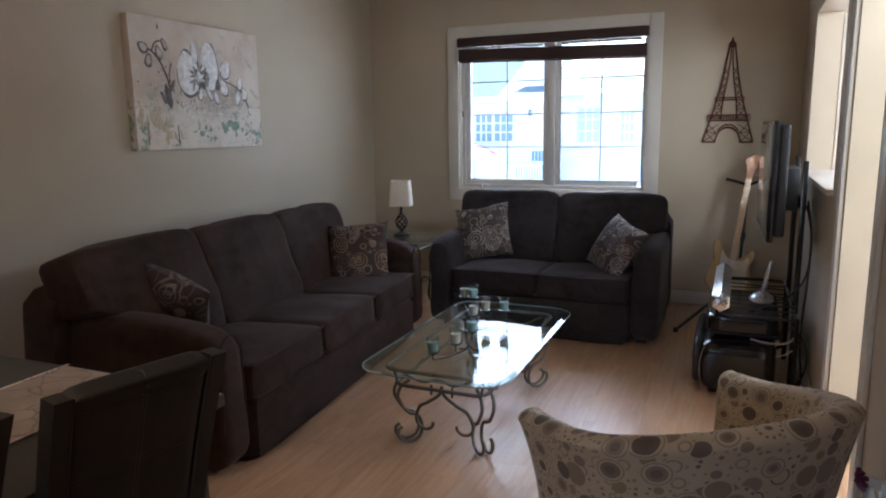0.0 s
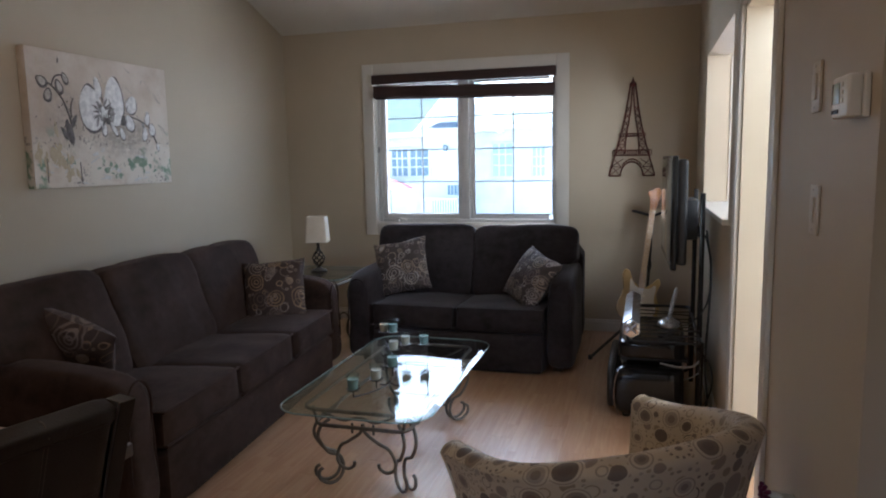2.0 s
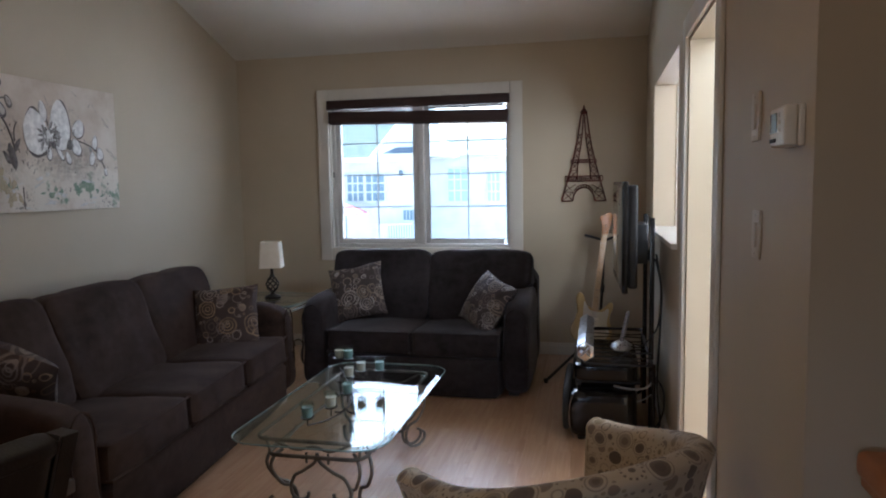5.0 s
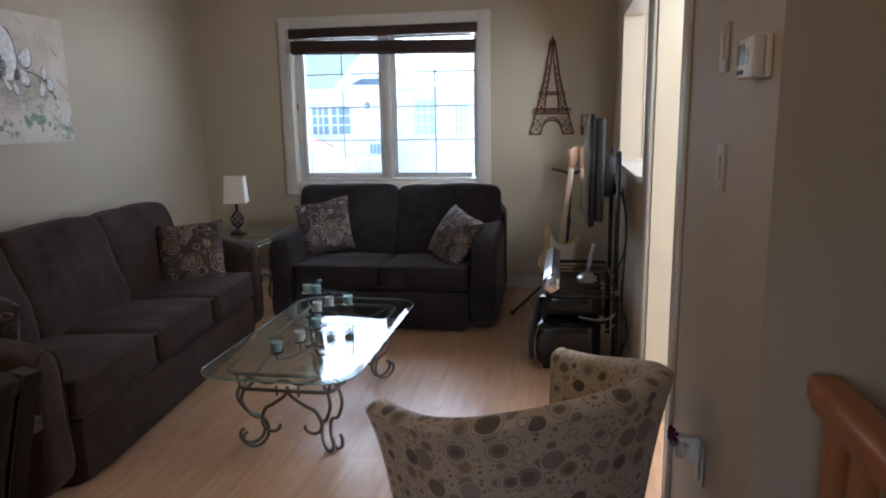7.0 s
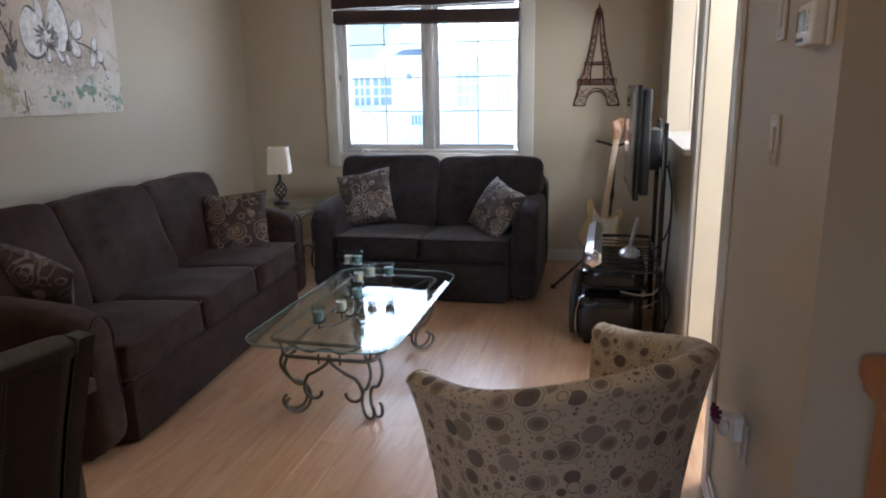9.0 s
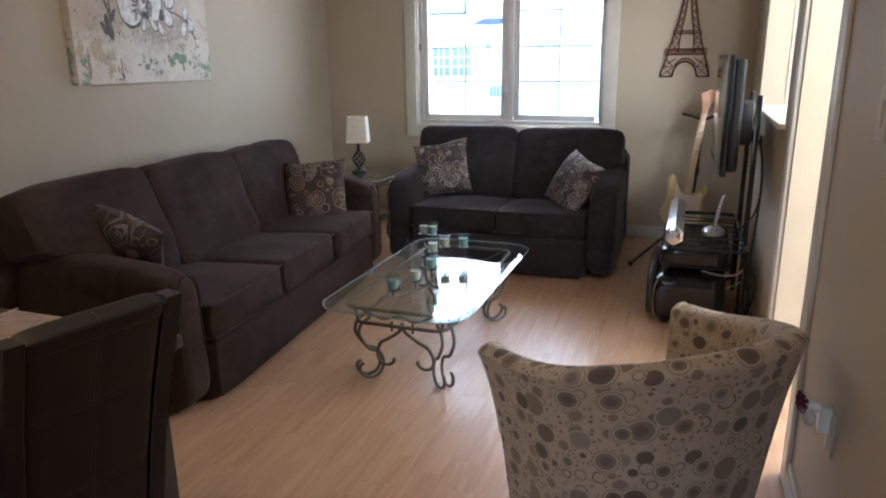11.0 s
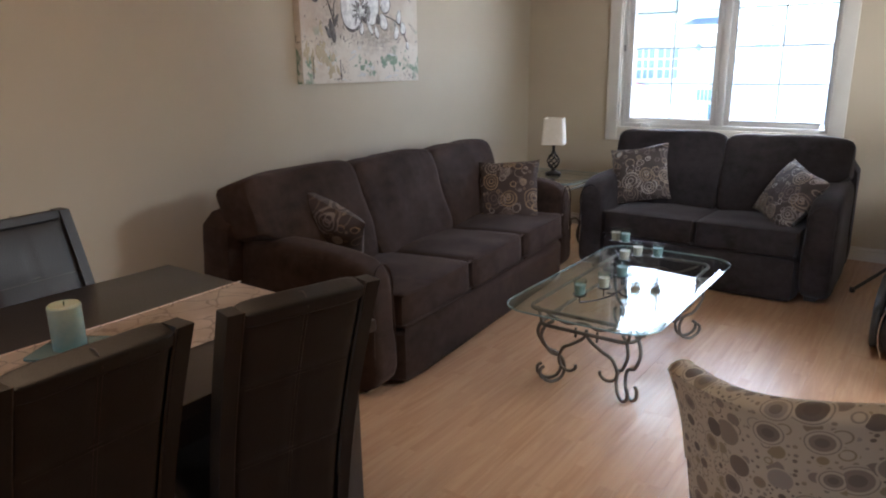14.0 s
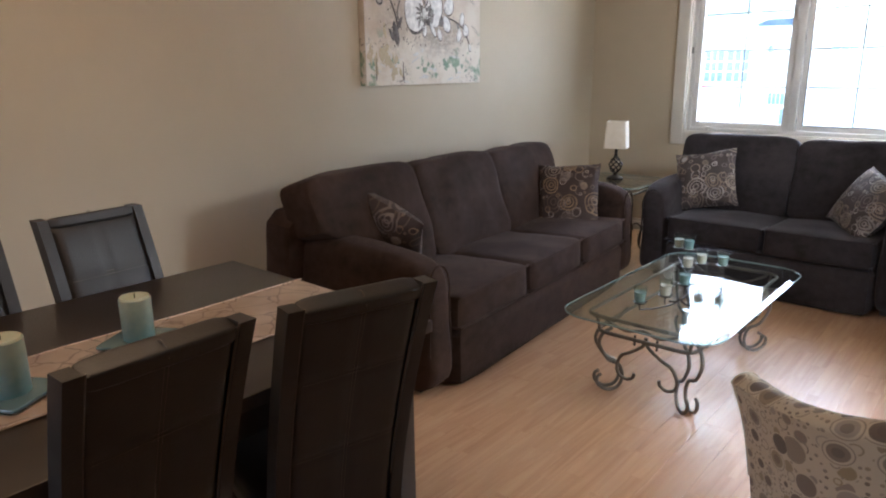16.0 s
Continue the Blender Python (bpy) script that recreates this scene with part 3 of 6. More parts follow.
bm = bmesh.new()
prof = [(YB + WT, Z0 - SLOPE * WT), (2.6, ceil_z(2.6)), (YS - WT, ceil_z(2.6))]
for a, b in zip(prof, prof[1:]):
    vs = [bm.verts.new(p) for p in ((XL - WT, a[0], a[1]), (3.4, a[0], a[1]), (3.4, b[0], b[1]), (XL - WT, b[0], b[1]))]
    ws = [bm.verts.new(v.co + Vector((0, 0, 0.15))) for v in vs]
    bm.faces.new(vs), bm.faces.new(ws[::-1])
    for i in range(4):
        bm.faces.new((vs[i], ws[i], ws[(i + 1) % 4], vs[(i + 1) % 4]))
solid("ceiling", bm, CEIL, "off-white sloping ceiling", "ceiling", "structure")
# Unseen slab, added only to keep direct sun out of the window.
solid("roof_overhang", box(XL - 0.5, 3.7, YB + WT + 0.002, YB + 1.0, 2.46, 2.60, 0.01), TRIM, "unseen white slab added above the window to block the sun", "roof", "structure")
solid("ceiling_kitchen", box(XR + WT, 3.2, 1.74, YB, 2.42, 2.5), CEIL, "flat white kitchen ceiling", "ceiling", "structure")


def baseboard(x0, x1, y0, y1, along_x):
    bm = bmesh.new()
    add_box(bm, x0, x1, y0, y1, 0.0, 0.075, 0.003, 1)
    if along_x:
        add_box(bm, x0, x1, y0 + 0.005, y1, 0.0765, 0.10, 0.004, 2)
    else:
        add_box(bm, x0 if x0 < -1 else x0 + 0.005, x1 - 0.005 if x0 < -1 else x1, y0, y1, 0.0765, 0.10, 0.004, 2)
    return bm


solid("baseboard_north", baseboard(XL, XR, YB - 0.016, YB - 0.001, True), TRIM, "white moulded baseboard", "baseboard", "structure")
solid("baseboard_west", baseboard(XL + 0.001, XL + 0.016, YS, YB - 0.018, False), TRIM, "white moulded baseboard", "baseboard", "structure")
solid("baseboard_east", baseboard(XR - 0.016, XR - 0.001, 3.49, YB - 0.018, False), TRIM, "white moulded baseboard", "baseboard", "structure")
solid("baseboard_hall", baseboard(XR - 0.016, XR - 0.001, 1.6, 2.53, False), TRIM, "white moulded baseboard", "baseboard", "structure")


# ---- window ----
def frame_bars(x0, x1, z0, z1, w, y0, y1, bevel=0.004):
    """Four mitred-looking bars round a rectangle, w wide."""
    return [box(x0, x0 + w, y0, y1, z0, z1, bevel), box(x1 - w, x1, y0, y1, z0, z1, bevel),
            box(x0 + w + 0.0005, x1 - w - 0.0005, y0, y1, z1 - w, z1, bevel), box(x0 + w + 0.0005, x1 - w - 0.0005, y0, y1, z0, z0 + w, bevel)]


win = thing("window_1", pose(0, 0, 0), "white double casement window with thin muntins and white casing", "window", kind="structure")
cw = 0.098
for x0, x1, z0, z1 in ((WIN[0] - cw, WIN[0] + 0.004, WIN[2] - cw, WIN[3] + cw), (WIN[1] - 0.004, WIN[1] + cw, WIN[2] - cw, WIN[3] + cw),
                       (WIN[0] + 0.005, WIN[1] - 0.005, WIN[3] - 0.004, WIN[3] + cw), (WIN[0] + 0.005, WIN[1] - 0.005, WIN[2] - cw, WIN[2] + 0.004)):
    bm = box(x0, x1, YB - 0.02, YB - 0.001, z0, z1, 0.006)
    part("casing", bm, TRIM, win)
for b in frame_bars(WIN[0], WIN[1], WIN[2], WIN[3], 0.012, YB + 0.002, YB + 0.138, 0):
    part("jamb", b, TRIM, win)
FY0, FY1 = YB + 0.045, YB + 0.115
MX0, MX1 = -1.455, -1.312
for b in frame_bars(WIN[0] + 0.013, WIN[1] - 0.002, WIN[2] + 0.013, WIN[3] - 0.013, 0.030, FY0, FY1):
    part("window_frame", b, VINYL, win)
part("mullion", box((MX0 + MX1) / 2 - 0.024, (MX0 + MX1) / 2 + 0.030, FY0 - 0.004, FY1, WIN[2] + 0.0435, WIN[3] - 0.0435, 0.004), VINYL, win)


def glazing(sash, gx0, gx1, gz0, gz1):
    """A pane with a dark gasket round it and thin bars between its two sheets."""
    pane = part("pane", box(gx0 - 0.004, gx1 + 0.004, YB + 0.078, YB + 0.082, gz0 - 0.004, gz1 + 0.004), PANE, sash, "clear glass pane")
    pane.visible_shadow = False
    for b in frame_bars(gx0 - 0.003, gx1 + 0.003, gz0 - 0.003, gz1 + 0.003, 0.007, YB + 0.071, YB + 0.0775, 0.001):
        part("gasket", b, MUNTIN, sash, "thin grey gasket")
    part("muntin", box((gx0 + gx1) / 2 - 0.0048, (gx0 + gx1) / 2 + 0.0048, YB + 0.083, YB + 0.089, gz0, gz1), MUNTIN, sash)
    for i in range(1, 4):
        zz = gz0 + (gz1 - gz0) * i / 4
        part("muntin", box(gx0, gx1, YB + 0.0835, YB + 0.0885, zz - 0.0048, zz + 0.0048), MUNTIN, sash)


x0, x1 = WIN[0] + 0.045, MX0 + 0.045
bars = frame_bars(x0, x1, WIN[2] + 0.045, WIN[3] - 0.045, 0.044, FY0 + 0.008, FY1 - 0.012)
sash = part("sash", bars[0], VINYL, win, "white casement sash")
for b in bars[1:]:
    part("sash_rail", b, VINYL, sash)
glazing(sash, x0 + 0.040, x1 - 0.045, WIN[2] + 0.089, WIN[3] - 0.089)
x0, x1 = MX1 - 0.040, WIN[1] - 0.033
bars = frame_bars(x0, x1, WIN[2] + 0.045, WIN[3] - 0.045, 0.040, FY0 + 0.030, FY1 - 0.012)
bars[1] = (bars[1].free(), box(x1 - 0.012, x1, FY0 + 0.030, FY1 - 0.012, WIN[2] + 0.045, WIN[3] - 0.045, 0.003))[1]
fixed = part("fixed_light", bars[0], VINYL, win, "white fixed light with slim stiles")
for b in bars[1:]:
    part("sash_rail", b, VINYL, fixed)
glazing(fixed, x0 + 0.040, x1 - 0.012, WIN[2] + 0.085, WIN[3] - 0.085)
for z in (1.15, 1.78):
    latch = part("latch", box(-1.425, -1.405, FY0 - 0.012, FY0 - 0.0045, z - 0.04, z + 0.04, 0.003), VINYL, win, "white sash lock")
    part("lever", box(-1.421, -1.409, FY0 - 0.03, FY0 - 0.0125, z - 0.02, z + 0.05, 0.004), VINYL, latch)
part("hinge", box(WIN[0] + 0.0135, WIN[0] + 0.03, FY0 - 0.012, FY0 - 0.001, 1.52, 1.57, 0.002), MUNTIN, win, "small dark latch")
crank = part("crank", box(-2.06, -2.0, FY0 - 0.03, FY0 - 0.001, WIN[2] + 0.014, WIN[2] + 0.05, 0.006), VINYL, win, "white folding crank handle")
part("crank_arm", tube([(-2.03, FY0 - 0.03, WIN[2] + 0.045), (-1.98, FY0 - 0.05, WIN[2] + 0.05), (-1.92, FY0 - 0.05, WIN[2] + 0.03)], 0.007), VINYL, crank)

shade_ob = thing("roman_shade", pose(-1.4, YB - 0.012, 2.0), "dark brown woven wood shade drawn up over the window", "window shade")
part("headrail", box(-0.80, 0.80, -0.045, -0.012, 0.105, 0.185, 0.006), BAMBOO, shade_ob, m=pose(0, 0, 0, 0, 0.0, 0))
for x0, x1, z0, z1, y in ((-0.785, 0.79, -0.04, 0.06, -0.05), (-0.775, 0.78, -0.052, 0.03, -0.03)):
    part("fold", box(x0, x1, y, y + 0.018, z0, z1, 0.007, 3), BAMBOO, shade_ob, m=pose(0, 0, 0.012, 0, 1.3, 0))
for x in (-0.42, 0.42):
    part("cord", tube([(x, -0.02, 0.11), (x, -0.02, 0.0)], 0.003, 5), CABLE, shade_ob)
part("pull_cord", tube([(0.755, -0.03, -0.02), (0.75, -0.035, -0.25), (0.77, -0.03, -0.55), (0.80, -0.035, -0.80)], 0.0022, 5), CABLE_WHITE, shade_ob)

# ---- doorway and pass-through ----
door = thing("door_1", pose(0, 0, 0), "white cased doorway without a door leaf", "doorway", kind="structure")
cd = 0.085
for y0, y1, z0, z1 in ((DOOR[0] - cd, DOOR[0] + 0.004, 0, DOOR[3] + cd), (DOOR[1] - 0.004, DOOR[1] + cd, 0, DOOR[3] + cd), (DOOR[0] + 0.005, DOOR[1] - 0.005, DOOR[3] - 0.004, DOOR[3] + cd)):
    part("casing", box(XR - 0.018, XR - 0.001, y0, y1, z0, z1, 0.005), TRIM, door)
    part("casing", box(XR + WT + 0.001, XR + WT + 0.018, y0, y1, z0, z1, 0.005), TRIM, door)
for y0, y1, z0, z1 in ((DOOR[0] + 0.001, DOOR[0] + 0.015, 0, DOOR[3] - 0.016), (DOOR[1] - 0.015, DOOR[1] - 0.001, 0, DOOR[3] - 0.016), (DOOR[0] + 0.001, DOOR[1] - 0.001, DOOR[3] - 0.015, DOOR[3] - 0.001)):
    part("jamb", box(XR + 0.001, XR + WT - 0.001, y0, y1, z0, z1), CREAM_PAINT, door, "cream painted jamb")
solid("pass_through_sill", box(XR - 0.03, XR + WT + 0.03, PASS[0] - 0.03, PASS[1] + 0.0, PASS[2] - 0.002, PASS[2] + 0.026, 0.006), TRIM, "white painted pass-through sill", "sill", "structure")

kit = thing("window_2", pose(0, 0, 0), "white framed kitchen window seen through the pass-through", "window", kind="structure")
for b in frame_bars(KWIN[0] - 0.08, KWIN[1] + 0.08, KWIN[2] - 0.08, KWIN[3] + 0.08, 0.085, YB - 0.02, YB - 0.001):
    part("casing", b, TRIM, kit)
for b in frame_bars(KWIN[0], KWIN[1], KWIN[2], KWIN[3], 0.05, YB + 0.04, YB + 0.1):
    part("window_frame", b, VINYL, kit)

# ---- hall side ----


def wall_plate(name, y, z, label, category, toggles):
    p = thing(name, pose(XR - 0.001, y, z), label, category)
    part("cover", box(-0.007, 0, -0.038, 0.038, -0.06, 0.06, 0.003), IVORY, p)
    for dz in toggles:
        part("rocker", box(-0.012, -0.0075, -0.017, 0.017, dz - 0.031, dz + 0.031, 0.002), IVORY, p)
    for dz in (-0.048, 0.048):
        part("screw", lathe([(0.0025, 0), (0.0025, 0.001)], 8), CHROME, p, m=pose(-0.0075, 0, dz, 0, -90, 0))
    return p


wall_plate("light_switch", 2.060, 1.592, "white rocker light switch on the wall", "light switch", (0,))
wall_plate("light_switch", 2.026, 1.300, "white rocker light switch on the wall", "light switch", (0,))
outlet = wall_plate("wall_outlet", 2.065, 0.48, "white wall outlet with an air freshener plugged in", "outlet", (-0.02, 0.02))
therm = thing("thermostat", pose(XR - 0.001, 1.712, 1.541), "white digital thermostat with a grey display", "thermostat")
part("back_plate", box(-0.012, 0, -0.058, 0.058, -0.041, 0.041, 0.004), WHITE_PLASTIC, therm)
part("case", box(-0.038, -0.0125, -0.055, 0.055, -0.040, 0.040, 0.006, 3), WHITE_PLASTIC, therm)
part("display", box(-0.040, -0.0385, -0.004, 0.050, -0.012, 0.028, 0.0005), LCD, therm, "grey display")
for i in range(3):
    part("button", box(-0.041, -0.0385, 0.002 + 0.017 * i, 0.014 + 0.017 * i, -0.031, -0.023, 0.0008), BLACK_MATTE, therm)
for i in range(3):
    part("side_button", box(-0.041, -0.0385, -0.028, -0.012, -0.012 + 0.015 * i, -0.003 + 0.015 * i, 0.0008), WHITE_PLASTIC, therm)
fresh = thing("air_freshener", pose(XR - 0.0085, 2.065, 0.50), "clear plug-in air freshener with a purple flower", "air freshener")
part("plug_body", box(-0.030, 0, -0.017, 0.017, -0.022, 0.052, 0.007, 3), WHITE_PLASTIC, fresh)
part("neck", tube([(-0.028, 0, 0.040), (-0.045, 0, 0.048), (-0.064, 0, 0.050)], 0.012, 10, n=3), SHADE, fresh, "ivory neck")
part("bottle", lathe([(0.0, -0.026), (0.008, -0.024), (0.015, -0.010), (0.016, 0.004), (0.009, 0.016), (0.008, 0.026), (0, 0.026)], 16), FROST, fresh, "clear oil bottle", m=pose(-0.050, 0.0, 0.013))
bm = bmesh.new()
for i in range(8):
    a = i * math.pi / 4 + 0.2
    r = 0.024 + 0.004 * (i % 2)
    add_tube(bm, [(0, 0, 0), (-0.008, r * 0.5 * math.cos(a), r * 0.5 * math.sin(a)), (-0.003, r * math.cos(a), r * math.sin(a))], 0.006, 6, n=4)
part("flower", bm, PURPLE, fresh, "purple plastic flower", m=pose(-0.068, 0.0, 0.052, 0, 0, 20))

rail = thing("stair_railing", pose(0.610, 0, -0.018), "orange oak stair guard rail with square balusters", "railing")
part("handrail", box(-0.035, 0.035, -1.2, 1.585, 0.895, 0.947, 0.021, 5), OAK, rail)
part("fillet", box(-0.022, 0.022, -1.2, 1.585, 0.875, 0.8945, 0.003), OAK, rail)
part("bottom_rail", box(-0.035, 0.035, -1.2, 1.585, 0.0, 0.035, 0.004), OAK, rail)
for i in range(22):
    part("baluster", box(-0.018, 0.018, 1.50 - 0.125 * i - 0.018, 1.50 - 0.125 * i + 0.018, 0.0355, 0.8745, 0.003), OAK, rail)

# ---- long sofa and loveseat ----


def sofa(name, width, seats, m, label, cloth, depth=0.97, wing=0.0):
    """Front towards -y, the floor under the middle of the front edge at the origin."""
    s = thing(name, m, label, "sofa")
    w, arm = width / 2, 0.19
    inner = width - 2 * arm
    # frame: apron under the seat, back panel, sides
    bm = cushion(inner + 0.02, 0.85, 0.275, 18, 10, wrinkle=0.003, seed=1)
    part("apron", bm, cloth, s, "plain upholstered front rail", m=pose(0, 0.415, 0.141))
    bm = cushion(width + 0.02 + wing, 0.20, 0.76, 14, 10, wrinkle=0.004, seed=2)
    part("back_frame", bm, cloth, s, m=pose(-wing / 2, depth - 0.10, 0.41, 5, 0, 0))
    for side in (-1, 1):
        def arm_shape(q, side=side):
            # the arm's top falls towards the front and its front flares to the floor
            t = (q.y + 0.44) / 0.88
            top = max(0.0, (q.z + 0.08) / 0.40)
            q = q.copy()
            q.z += top * (0.035 * math.sin(t * math.pi * 0.5) - 0.008)
            low = max(0.0, (-0.02 - q.z) / 0.30)
            q.x += side * 0.018 * top * (1 - t) + side * 0.012 * low
            q.y -= 0.035 * low * (1 - t)
            return q
        bm = cushion(arm, 0.90, 0.61, 6.5, 14, crown=0.012, wrinkle=0.004, seed=3 + side, shape=arm_shape)
        armp = part("arm", bm, cloth, s, "sloping padded arm", m=pose(side * (w - arm / 2), 0.47, 0.335))
        line = []
        for i in range(17):
            a = math.pi * (1.12 - 1.24 * i / 16)
            line.append((arm * 0.40 * math.cos(a), -0.446, 0.16 + 0.118 * math.sin(a)))
        line = [(-arm * 0.42, -0.45, -0.12)] + line + [(arm * 0.42, -0.45, -0.12)]
        part("piping", tube([(x + side * 0.010, y, z) for x, y, z in line], 0.005, 6, n=2), cloth, armp)
    cwid = inner / seats
    for i in range(seats):
        x = -inner / 2 + cwid * (i + 0.5)
        bm = cushion(cwid - 0.006, 0.66, 0.165, 15, 14, crown=0.016, wrinkle=0.008, seed=10 + i)
        seat = part("seat_cushion", bm, cloth, s, "boxed seat cushion", m=pose(x, 0.325, 0.355, -2, 0, 0))
        hw = cwid / 2 - 0.008
        for z in (0.074, -0.070):
            line = [(-hw, 0.28, z), (-hw, -0.29, z), (-hw + 0.012, -0.318, z), (-hw + 0.04, -0.327, z), (0.0, -0.331, z), (hw - 0.04, -0.327, z), (hw - 0.012, -0.318, z), (hw, -0.29, z), (hw, 0.28, z)]
            part("piping", tube(line, 0.0062, 6, n=4), cloth, seat)
        bwid = (width - 0.05 + wing) / seats
        bx = -width / 2 + 0.025 - wing + bwid * (i + 0.5)
        def lean(q):
            # thicker at the foot, rounded over at the top
            t = (q.z + 0.26) / 0.52
            q = q.copy()
            q.y += -0.045 * (1 - t) + 0.05 * max(0, t - 0.75)
            if t < 0.55:
                over = max(0.0, abs(bx + q.x) - inner / 2 - 0.01)
                q.x -= math.copysign(over, bx + q.x) * min(1.0, (0.55 - t) * 4.5)
            return q
        bm = cushion(bwid + 0.004, 0.23, 0.545, 12, 14, crown=0.022, wrinkle=0.014, seed=20 + i, shape=lean)
        part("back_cushion", bm, cloth, s, "stuffed back cushion", m=pose(bx, depth - 0.27, 0.655 - (0.016 * i if seats > 2 else 0.0), -13, 0, 0))
    for x in (-w + 0.11, w - 0.11):
        for y in (0.16, depth - 0.14):
            part("foot", box(x - 0.035, x + 0.035, y - 0.035, y + 0.035, 0.0, 0.04, 0.004), DARK_WOOD, s)
    return s


sofa("sofa", 2.34, 3, pose(-1.84, 3.40, 0, 0, 0, 95), "dark brown microfibre three-seat sofa against the beige wall", BROWN_CLOTH, wing=0.07)
sofa("loveseat", 1.60, 2, pose(-1.13, 4.60, 0, 0, 0, 0.5), "charcoal microfibre two-seat sofa below the window", CHARCOAL_CLOTH)


def pillow(m, seed, label, size=0.43, cloth=BROWN_RINGS, thick=0.17):
    ob = solid("throw_pillow", pillow_bm(size, thick, seed), cloth, label, "pillow", group="throw pillows", m=m)
    return ob


pillow(pose(-1.635, 4.985, 0.655, -22, -10, 10), 1, "silver and brown ring-print throw pillow leaning in the loveseat", 0.41, SILVER_RINGS)
pillow(pose(-0.645, 4.90, 0.605, -30, 14, -50), 2, "silver and brown ring-print throw pillow tipped on the loveseat arm", 0.40, SILVER_RINGS)
pillow(pose(-2.26, 4.20, 0.590, -22, -5, 16), 3, "brown ring-print throw pillow at the far sofa arm", 0.43)
pillow(pose(-2.35, 2.60, 0.625, 30, 24, 12), 4, "brown ring-print throw pillow slumped against the sofa arm", 0.42)

# ---- coffee table ----
TX, TY, TZ = -1.06, 3.300, 0.41


def glass_top(w, d, r, z, parent):
    """Clear slab with a wide bevelled rim of its own."""
    bm = bmesh.new()
    out, mid = round_rect(w, d, r), round_rect(w - 0.05, d - 0.05, r - 0.02)
    n = len(out)
    def ringv(poly, zz):
        return [bm.verts.new((x, y, zz)) for x, y in poly]
    a, b, c2 = ringv(mid, z), ringv(out, z - 0.006), ringv(out, z - 0.011)
    e = ringv(mid, z - 0.012)
    for p, q in ((a, b), (b, c2), (c2, e)):
        for i in range(n):
            bm.faces.new((p[i], p[(i + 1) % n], q[(i + 1) % n], q[i]))
    rim = part("bevelled_rim", bm, RIM_GLASS, parent, "polished bevelled glass rim")
    rim.visible_shadow = False
    bm = bmesh.new()
    bm.faces.new([bm.verts.new((x, y, z)) for x, y in mid])
    bm.faces.new([bm.verts.new((x, y, z - 0.012)) for x, y in mid][::-1])
    top = part("glass_top", bm, TOP_GLASS, parent, "clear glass top with rounded corners")
    top.visible_shadow = False
    bm = bmesh.new()
    for zz in (z - 0.0085,):
        add_tube(bm, [(x, y, zz) for x, y in out], 0.0036, 6, closed=True, smooth=False)
    part("glass_edge", bm, EDGE_GLASS, parent, "green glass edge")
    return top


RIM_GLASS = make_glass("rim_glass", (0.80, 0.87, 0.86), 1.9)
ct = thing("coffee_table", pose(TX, TY, 0), "glass coffee table with scrolled wrought iron legs", "coffee table")
glass_top(0.685, 1.31, 0.135, TZ, ct)
FW, FD = 0.49, 1.10
part("top_frame", tube([(x, y, TZ - 0.022) for x, y in round_rect(FW, FD, 0.06, 5)], 0.0085, 8, closed=True, smooth=False), IRON, ct)
part("lower_frame", tube([(x, y, TZ - 0.106) for x, y in round_rect(FW - 0.05, FD - 0.08, 0.06, 5)], 0.0085, 8, closed=True, smooth=False), IRON, ct)
for sx in (-1, 1):
    for sy in (-1, 1):
        part("strut", tube([(sx * FW * 0.44, sy * FD * 0.46, TZ - 0.026), (sx * (FW / 2 - 0.045), sy * (FD / 2 - 0.055), TZ - 0.104)], 0.007, 6, smooth=False), IRON, ct)
        # twin rods stand in the corner's diagonal plane: they bulge out under the frame, sweep in and curl up at the foot
        out = Vector((sx, sy, 0)) * 0.7071
        across = Vector((-out.y, out.x, 0))
        foot = Vector((sx * 0.182, sy * 0.435, 0))
        for off in (-0.028, 0.028):
            prof = ((0.0, TZ - 0.100), (0.040, TZ - 0.124), (0.054, TZ - 0.176), (0.010, TZ - 0.25), (-0.042, 0.13), (-0.060, 0.07), (-0.038, 0.022), (0.010, 0.012), (0.050, 0.04), (0.054, 0.075), (0.036, 0.088))
            pts = [foot + out * r + across * off * (1.0 if z > 0.15 else 0.75) + Vector((0, 0, z)) for r, z in prof]
            leg = part("leg", tube(pts, 0.0078, 8, n=6), IRON, ct, "scrolled iron leg")
        # scroll from the middle of the end rail down to the foot
        pts = [(0.0, sy * 0.465, TZ - 0.104), (sx * 0.012, sy * 0.465, TZ - 0.145), (sx * 0.07, sy * 0.46, TZ - 0.19), (sx * 0.115, sy * 0.45, 0.19), (sx * 0.138, sy * 0.44, 0.13), (sx * 0.125, sy * 0.435, 0.09), (sx * 0.09, sy * 0.435, 0.078), (sx * 0.062, sy * 0.435, 0.095), (sx * 0.058, sy * 0.435, 0.115)]
        part("scroll", tube(pts, 0.0075, 8, n=6), IRON, ct)
        pts = [(sx * 0.20, sy * 0.43, TZ - 0.07), (sx * 0.22, sy * 0.36, TZ - 0.12), (sx * 0.20, sy * 0.30, TZ - 0.10), (sx * 0.19, sy * 0.25, TZ - 0.07)]
        part("side_scroll", tube(pts, 0.007, 6, n=6), IRON, ct)
    part("end_arc", tube([(-0.19, sx * 0.52, TZ - 0.028), (-0.08, sx * 0.505, TZ - 0.078), (0.0, sx * 0.50, TZ - 0.062), (0.08, sx * 0.505, TZ - 0.078), (0.19, sx * 0.52, TZ - 0.028)], 0.006, 6, n=6), IRON, ct, "bowed rod between the frames")
    part("drop", tube([(sx * 0.05, -0.465, TZ - 0.104), (sx * 0.05, -0.465, TZ - 0.150)], 0.006, 6, smooth=False), IRON, ct)

